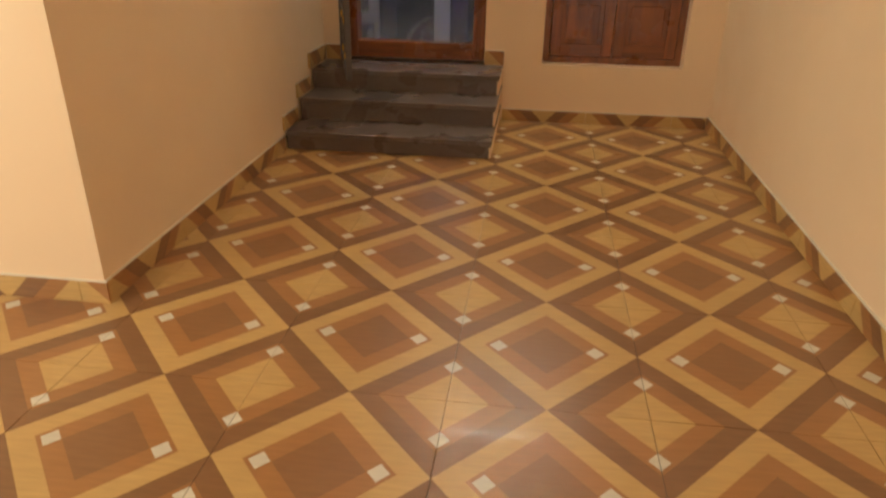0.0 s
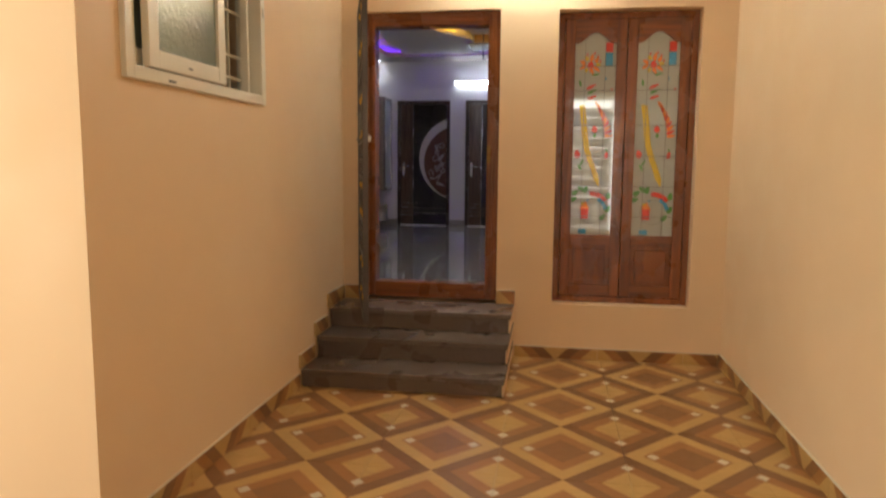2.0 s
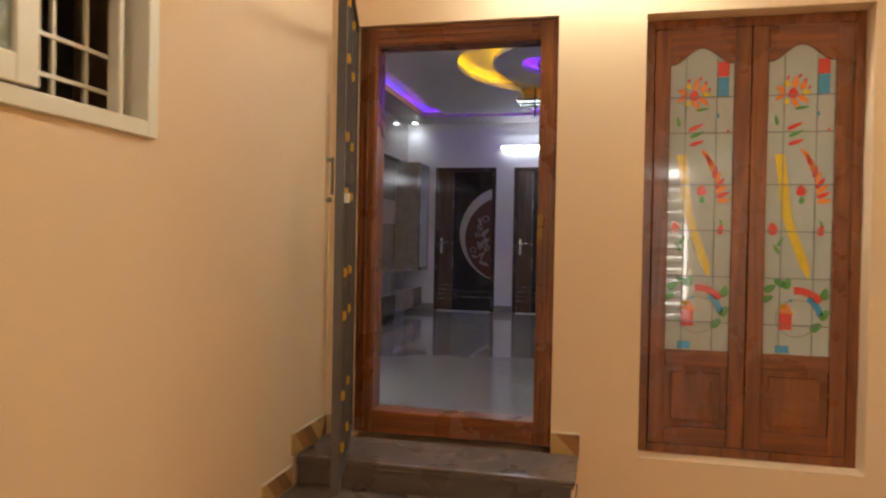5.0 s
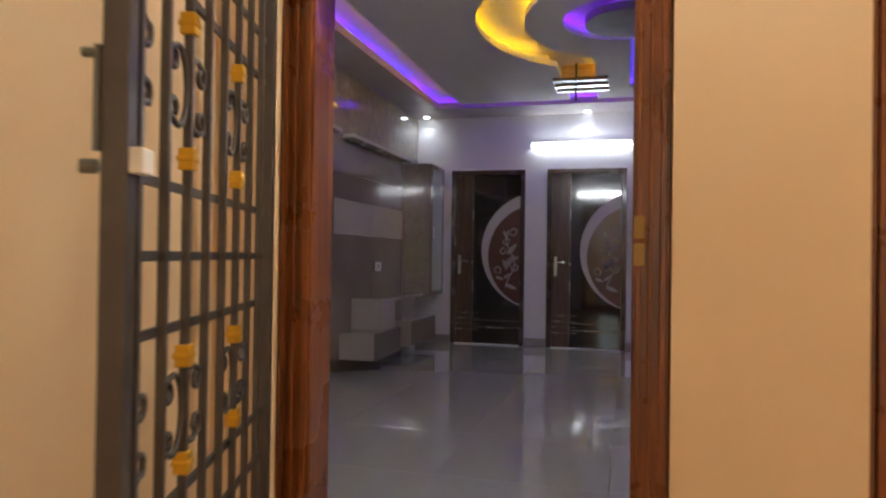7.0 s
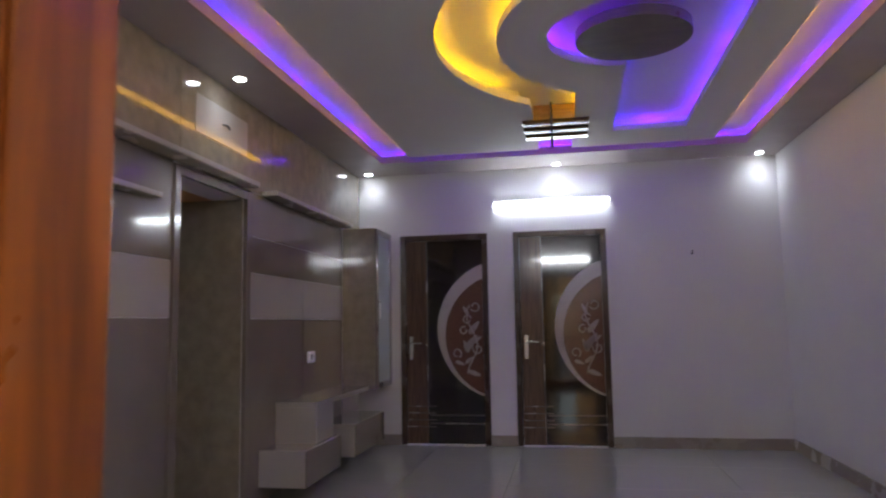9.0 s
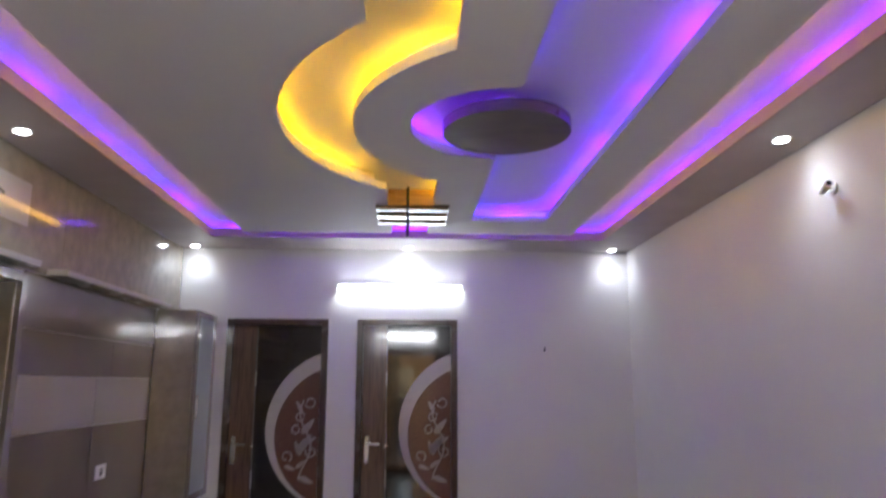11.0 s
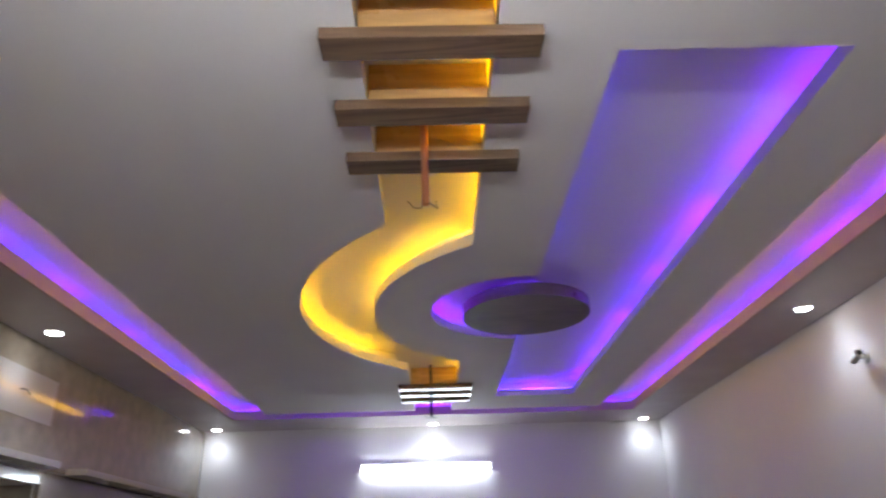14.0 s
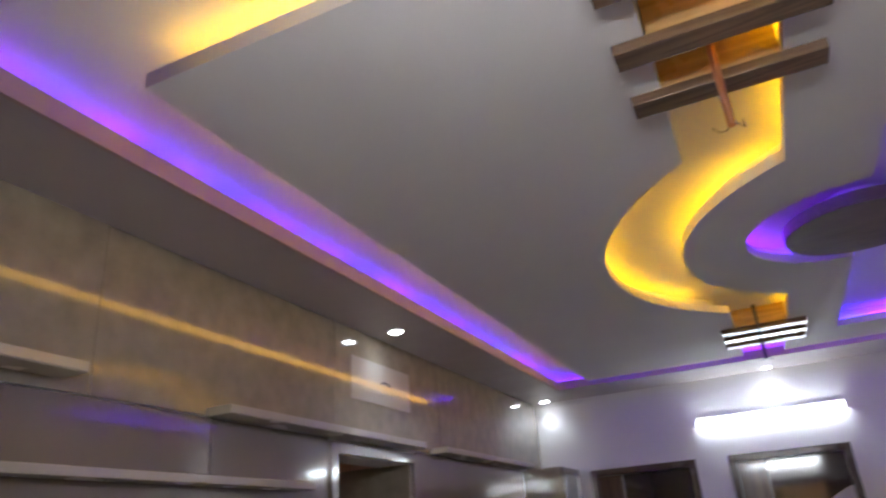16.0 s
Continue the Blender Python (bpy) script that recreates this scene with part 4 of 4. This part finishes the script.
sash(0.055, 0.62, -0.05)
sash(0.135, 0.765, 0.0)
gr = []
for k in range(9):
    y = 0.08 + k * 0.125
    gr.append((-0.115, -0.103, y - 0.006, y + 0.006, 0.03, wz - 0.03))
boxes("bar", gr, M_UPVC, 0.001, o)
boxes("cross_bar", [(-0.103, -0.095, 0.03, wy - 0.03, z - 0.006, z + 0.006) for z in (0.13, 0.24, 0.46, 0.57, 0.80, 0.91)], M_UPVC, 0.001, o)
boxes("window_latch", [(0.022, 0.028, wy - 0.032, wy - 0.02, 0.45, 0.50)], M_STEEL, 0.002, o)
boxes("drain_cap", [(0.022, 0.025, 0.28, 0.33, 0.012, 0.022), (0.032, 0.035, 0.42, 0.45, f + 0.03, f + 0.037)], M_LEAD, 0.0, o)
# Dark sheet added so the room behind the window reads as unlit.
tagged(boxes("dim_room_sheet", [(-2.68, -2.62, PCOL + 0.22, PW, -0.2, 3.4)], M_LAM_D), "dark sheet standing in for the dim room behind the window", "wall", kind=S)

# ---- porch shutter window ----
o = thing("window_2", (WX0, PW + 0.11, WZ0), "varnished teak window with painted frosted glass shutters", "window", kind=S)
ww, wh = WX1 - WX0, WZ1 - WZ0
f = 0.045
boxes("frame", [(0.001, f, 0, 0.12, 0.001, wh - 0.001), (ww - f, ww - 0.001, 0, 0.12, 0.001, wh - 0.001), (f, ww - f, 0, 0.12, 0.001, f), (f, ww - f, 0, 0.12, wh - f, wh - 0.001)], M_TEAK, 0.004, o)


def petal(px, pz, ln, wd, ang, material, name="painted_petal", y=0.0405):
    ca, sa = math.cos(radians(ang)), math.sin(radians(ang))
    pts = []
    for j in range(14):
        t = j / 14 * 2 * math.pi
        ex, ez = ln / 2 * math.cos(t), wd / 2 * math.sin(t) * (1 - 0.35 * math.cos(t))
        pts.append((px + ex * ca - ez * sa, pz + ex * sa + ez * ca))
    p = flat(name, [pts], -0.0008, 0.0008, material, o)
    p.matrix_basis = Matrix.Translation((0, y, 0)) @ Matrix.Rotation(radians(90), 4, "X")


def shutter(x0, x1):
    """One shutter: stiles, an arched top rail, a frosted pane with painted flowers and a raised wood panel below."""
    w = x1 - x0
    s = 0.072
    z0, z1 = f + 0.003, wh - f - 0.003
    gz0, gz1 = 0.50, wh - 0.215
    boxes("stile", [(x0, x0 + s, -0.004, 0.04, z0, z1)], M_TEAK, 0.004, o)
    boxes("stile", [(x1 - s, x1, -0.004, 0.04, z0, z1)], M_TEAK, 0.004, o)
    boxes("rail", [(x0 + s, x1 - s, -0.004, 0.04, z0, z0 + 0.085), (x0 + s, x1 - s, -0.004, 0.04, gz0 - 0.075, gz0)], M_TEAK_H, 0.004, o)
    a, b = x0 + s, x1 - s
    n = 28
    arch = [(a + (b - a) * k / n, gz1 + 0.075 * (0.5 - 0.5 * math.cos(2 * math.pi * min(1, max(0, (k / n - 0.06) / 0.88)))) ** 0.8) for k in range(n + 1)]
    r = flat("arched_rail", [[(a, z1)] + arch + [(b, z1)]], -0.022, 0.022, M_TEAK_H, o)
    r.matrix_basis = Matrix.Translation((0, 0.018, 0)) @ Matrix.Rotation(radians(90), 4, "X")
    boxes("panel", [(a - 0.003, b + 0.003, 0.010, 0.03, z0 + 0.08, gz0 - 0.07), (a + 0.03, b - 0.03, 0.0, 0.03, z0 + 0.115, gz0 - 0.105)], M_TEAK, 0.006, o)
    boxes("pane", [(a - 0.004, b + 0.004, 0.012, 0.018, gz0 - 0.004, gz1 + 0.08)], M_FROST, 0.0, o)
    pw, ph = b - a, gz1 - gz0
    y = 0.0100

    def P(u, v, ln, wd, ang, material):
        petal(a + u * pw, gz0 + v * ph, ln, wd, ang, material, y=y)

    # leading
    lead = [(a + 0.001, b - 0.001, 0.0085, 0.0118, gz0 + ph * v - 0.0024, gz0 + ph * v + 0.0024) for v in (0.10, 0.26, 0.42, 0.58, 0.76, 0.885)]
    lead += [(a + pw * u - 0.0018, a + pw * u + 0.0018, 0.0085, 0.0118, gz0, gz1 + 0.03) for u in (0.25, 0.74)]
    boxes("leading", lead, M_LEAD, 0.0, o)
    # flower
    for k in range(9):
        an = 360 * k / 9
        P(0.38 + 0.20 * math.cos(radians(an)), 0.894 + 0.036 * math.sin(radians(an)), 0.034 + 0.012 * (k % 3), 0.024, an + 20 * (k % 2), M_ORANGE if k % 3 else M_YELLOW)
    for u, v in ((0.30, 0.945), (0.48, 0.95), (0.56, 0.935), (0.62, 0.91)):
        P(u, v, 0.018, 0.012, 70, M_RED)
    P(0.38, 0.892, 0.050, 0.042, 90, M_RED)
    P(0.52, 0.842, 0.06, 0.014, 10, M_GREEN)
    P(0.76, 0.82, 0.022, 0.014, 90, M_BLUE)
    P(0.92, 0.765, 0.016, 0.014, 90, M_RED)
    boxes("painted_block", [(a + 0.74 * pw, a + 0.92 * pw, 0.0090, 0.0118, gz0 + 0.955 * ph, gz0 + 1.005 * ph)], M_RED, 0.0, o)
    boxes("painted_block", [(a + 0.74 * pw, a + 0.92 * pw, 0.0090, 0.0118, gz0 + 0.885 * ph, gz0 + 0.952 * ph)], M_BLUE, 0.0, o)
    P(0.14, 0.80, 0.05, 0.016, 100, M_GREEN)
    P(0.42, 0.78, 0.075, 0.018, 25, M_RED)
    P(0.44, 0.755, 0.07, 0.018, 25, M_GREEN)
    P(0.44, 0.725, 0.07, 0.018, 18, M_RED)
    # fan of red leaves
    for k in range(9):
        u, v = 0.52 + 0.36 * math.sin(radians(10 + 9 * k)), 0.685 - 0.020 * k
        P(u, v, 0.062, 0.021, 128 - 15 * k, M_RED if k % 2 else M_ORANGE)
    # yellow ribbon, straight at its head and bending to a point
    ys = [(0.20 + 0.02 * math.sin(t * 9) + 0.46 * t ** 1.55, 0.685 - 0.425 * t, 0.075 if t < 0.9 else 0.075 * (1.02 - t) / 0.12) for t in [k / 20 for k in range(21)]]
    band = [(a + (u - e) * pw, gz0 + v * ph) for u, v, e in ys] + [(a + (u + e) * pw, gz0 + v * ph) for u, v, e in reversed(ys)]
    r = flat("painted_ribbon", [band], -0.0008, 0.0008, M_YELLOW, o)
    r.matrix_basis = Matrix.Translation((0, y, 0)) @ Matrix.Rotation(radians(90), 4, "X")
    P(0.12, 0.43, 0.06, 0.040, 100, M_RED)
    P(0.24, 0.385, 0.05, 0.016, 60, M_GREEN)
    P(0.18, 0.36, 0.05, 0.016, 120, M_GREEN)
    P(0.84, 0.425, 0.05, 0.026, 80, M_RED)
    P(0.53, 0.56, 0.05, 0.040, 95, M_RED)
    P(0.54, 0.528, 0.035, 0.022, 85, M_GREEN)
    P(0.84, 0.45, 0.03, 0.012, 110, M_GREEN)
    # two-coloured wing over a ringed shape at the foot
    def wing(r0, r1, a0, a1, material):
        c = (a + 0.50 * pw, gz0 + 0.125 * ph)
        pts = [(c[0] + r0 * math.cos(radians(a0 + (a1 - a0) * k / 12)), c[1] + r0 * math.sin(radians(a0 + (a1 - a0) * k / 12))) for k in range(13)]
        pts += [(c[0] + r1 * math.cos(radians(a1 + (a0 - a1) * k / 12)), c[1] + r1 * math.sin(radians(a1 + (a0 - a1) * k / 12))) for k in range(13)]
        q = flat("painted_wing", [pts], -0.0008, 0.0008, material, o)
        q.matrix_basis = Matrix.Translation((0, y, 0)) @ Matrix.Rotation(radians(90), 4, "X")

    wing(0.112, 0.146, 38, 95, M_RED)
    wing(0.090, 0.118, 8, 62, M_BLUE)
    wing(0.086, 0.089, 62, 350, M_LEAD)
    wing(0.020, 0.080, 118, 165, M_ORANGE)
    P(0.42, 0.185, 0.016, 0.014, 0, M_BLUE)
    for u, v, an in ((0.10, 0.225, 30), (0.36, 0.243, 70), (0.92, 0.21, 80), (0.92, 0.14, 60), (0.80, 0.097, 40), (0.06, 0.19, 20), (0.24, 0.245, 150)):
        P(u, v, 0.056, 0.034, an, M_GREEN)
    P(0.30, 0.165, 0.03, 0.018, 0, M_YELLOW)
    boxes("painted_block", [(a + 0.24 * pw, a + 0.44 * pw, 0.0090, 0.0118, gz0 + 0.085 * ph, gz0 + 0.140 * ph)], M_RED, 0.0, o)
    boxes("painted_block", [(a + 0.20 * pw, a + 0.40 * pw, 0.0090, 0.0118, gz0 + 0.005 * ph, gz0 + 0.030 * ph)], M_BLUE, 0.0, o)


mid = ww / 2
shutter(f + 0.003, mid - 0.002)
shutter(mid + 0.002, ww - f - 0.003)
boxes("back_board", [(f, ww - f, 0.085, 0.10, f, wh - f)], M_UPVC, 0.0, o)

# ---- outside, behind the walker ----
o = thing("front_shutter", (0, -1.71, FZ), "tall dark louvred shutter with bright gaps between slats", "shutter")
boxes("slat", [(0.802, 1.58, -0.010, 0.010, 0.10 + 0.185 * k, 0.264 + 0.185 * k) for k in range(13)], M_LAM_D, 0.002, o)
boxes("post", [(x - 0.018, x + 0.018, -0.02, 0.02, 0.0, 2.59) for x in (0.823, 1.578, 1.679)], M_UPVC, 0.002, o)
hedge = bmesh.new()
rnd = random.Random(4)
for k in range(1500):
    c = Vector((rnd.uniform(-6, 6), rnd.uniform(-7.5, -6.0), rnd.uniform(0.0, 2.2 + rnd.random() * 0.6)))
    rot = Euler((rnd.random() * 6, rnd.random() * 6, rnd.random() * 6)).to_matrix()
    vs = [hedge.verts.new(c + rot @ Vector(p)) for p in ((-0.14, 0, 0), (0, -0.06, 0.01), (0.14, 0, 0), (0, 0.06, 0.01))]
    hedge.faces.new(vs)
tagged(finish("hedge", hedge, M_LEAF), "leafy green hedge beyond the front opening", "hedge", kind="stuff")

# ---- floors ----
def lay(parent, material, xs, ys, x0, x1, y0, y1, thick, skip=None):
    """Tiles between the joint lines xs and ys, cut at the walls; whole tiles share one mesh."""
    made = {}
    for a, b in zip(xs[:-1], xs[1:]):
        for c, d in zip(ys[:-1], ys[1:]):
            mx, my = (a + b) / 2, (c + d) / 2
            ext = tuple(round(v, 4) for v in (max(a, x0) - mx + 0.0009, min(b, x1) - mx - 0.0009, max(c, y0) - my + 0.0009, min(d, y1) - my - 0.0009))
            if ext[1] - ext[0] < 0.01 or ext[3] - ext[2] < 0.01 or (skip and skip(mx, my)):
                continue
            if ext not in made:
                bm = bmesh.new()
                add_box(bm, *ext, -thick, 0.0, 0.001)
                ob = finish("tile", bm, material, parent)
                made[ext] = ob.data
            else:
                ob = new("tile", made[ext])
                ob.parent = parent
            ob.location = (mx, my, 0)


fl = thing("floor_room", (0, 0, RF), "glossy pale grey vitrified tile floor", "floor", kind=S)
boxes("bed", [(RX0, RX1, PWI, RY1, -0.2, -0.012)], M_GROUT2, 0.0, fl)
boxes("bed", [(-3.75, RX0, OP[0], OP[1], -0.2, -0.001)], M_ROOMTILE, 0.0, fl)
boxes("bed", [(DX0, DX1, PW + 0.16, PWI, -0.03, -0.001)], M_ROOMTILE, 0.0, fl)
lay(fl, M_ROOMTILE, [RX1 - 0.8 * k for k in range(6, -1, -1)], [RY1 - 0.8 * k for k in range(8, -1, -1)], RX0, RX1, PWI, RY1, 0.012)

PTX, PTY = 0.601, 0.652
pf = thing("floor_porch", (0, 0, FZ), "brown and tan parquet-print tile floor", "floor", kind=S)
boxes("bed", [(-3.8, PX1, -1.82, PCOL, -0.1, -0.008), (PX0, PX1, PCOL, PW, -0.1, -0.008)], M_GROUT, 0.0, pf)
PXS, PYS = [0.5745 + (i - 0.5) * PTX for i in range(-7, 4)], [3.4305 + (j - 0.5) * PTY for j in range(-8, 7)]
M_PTILE = porch_tile_material(PTX, PTY)
lay(pf, M_PTILE, PXS, PYS, -3.6, PX1, -1.6, PW, 0.008, lambda x, y: x < PX0 - PTX / 2 and y > PCOL + PTY / 2)
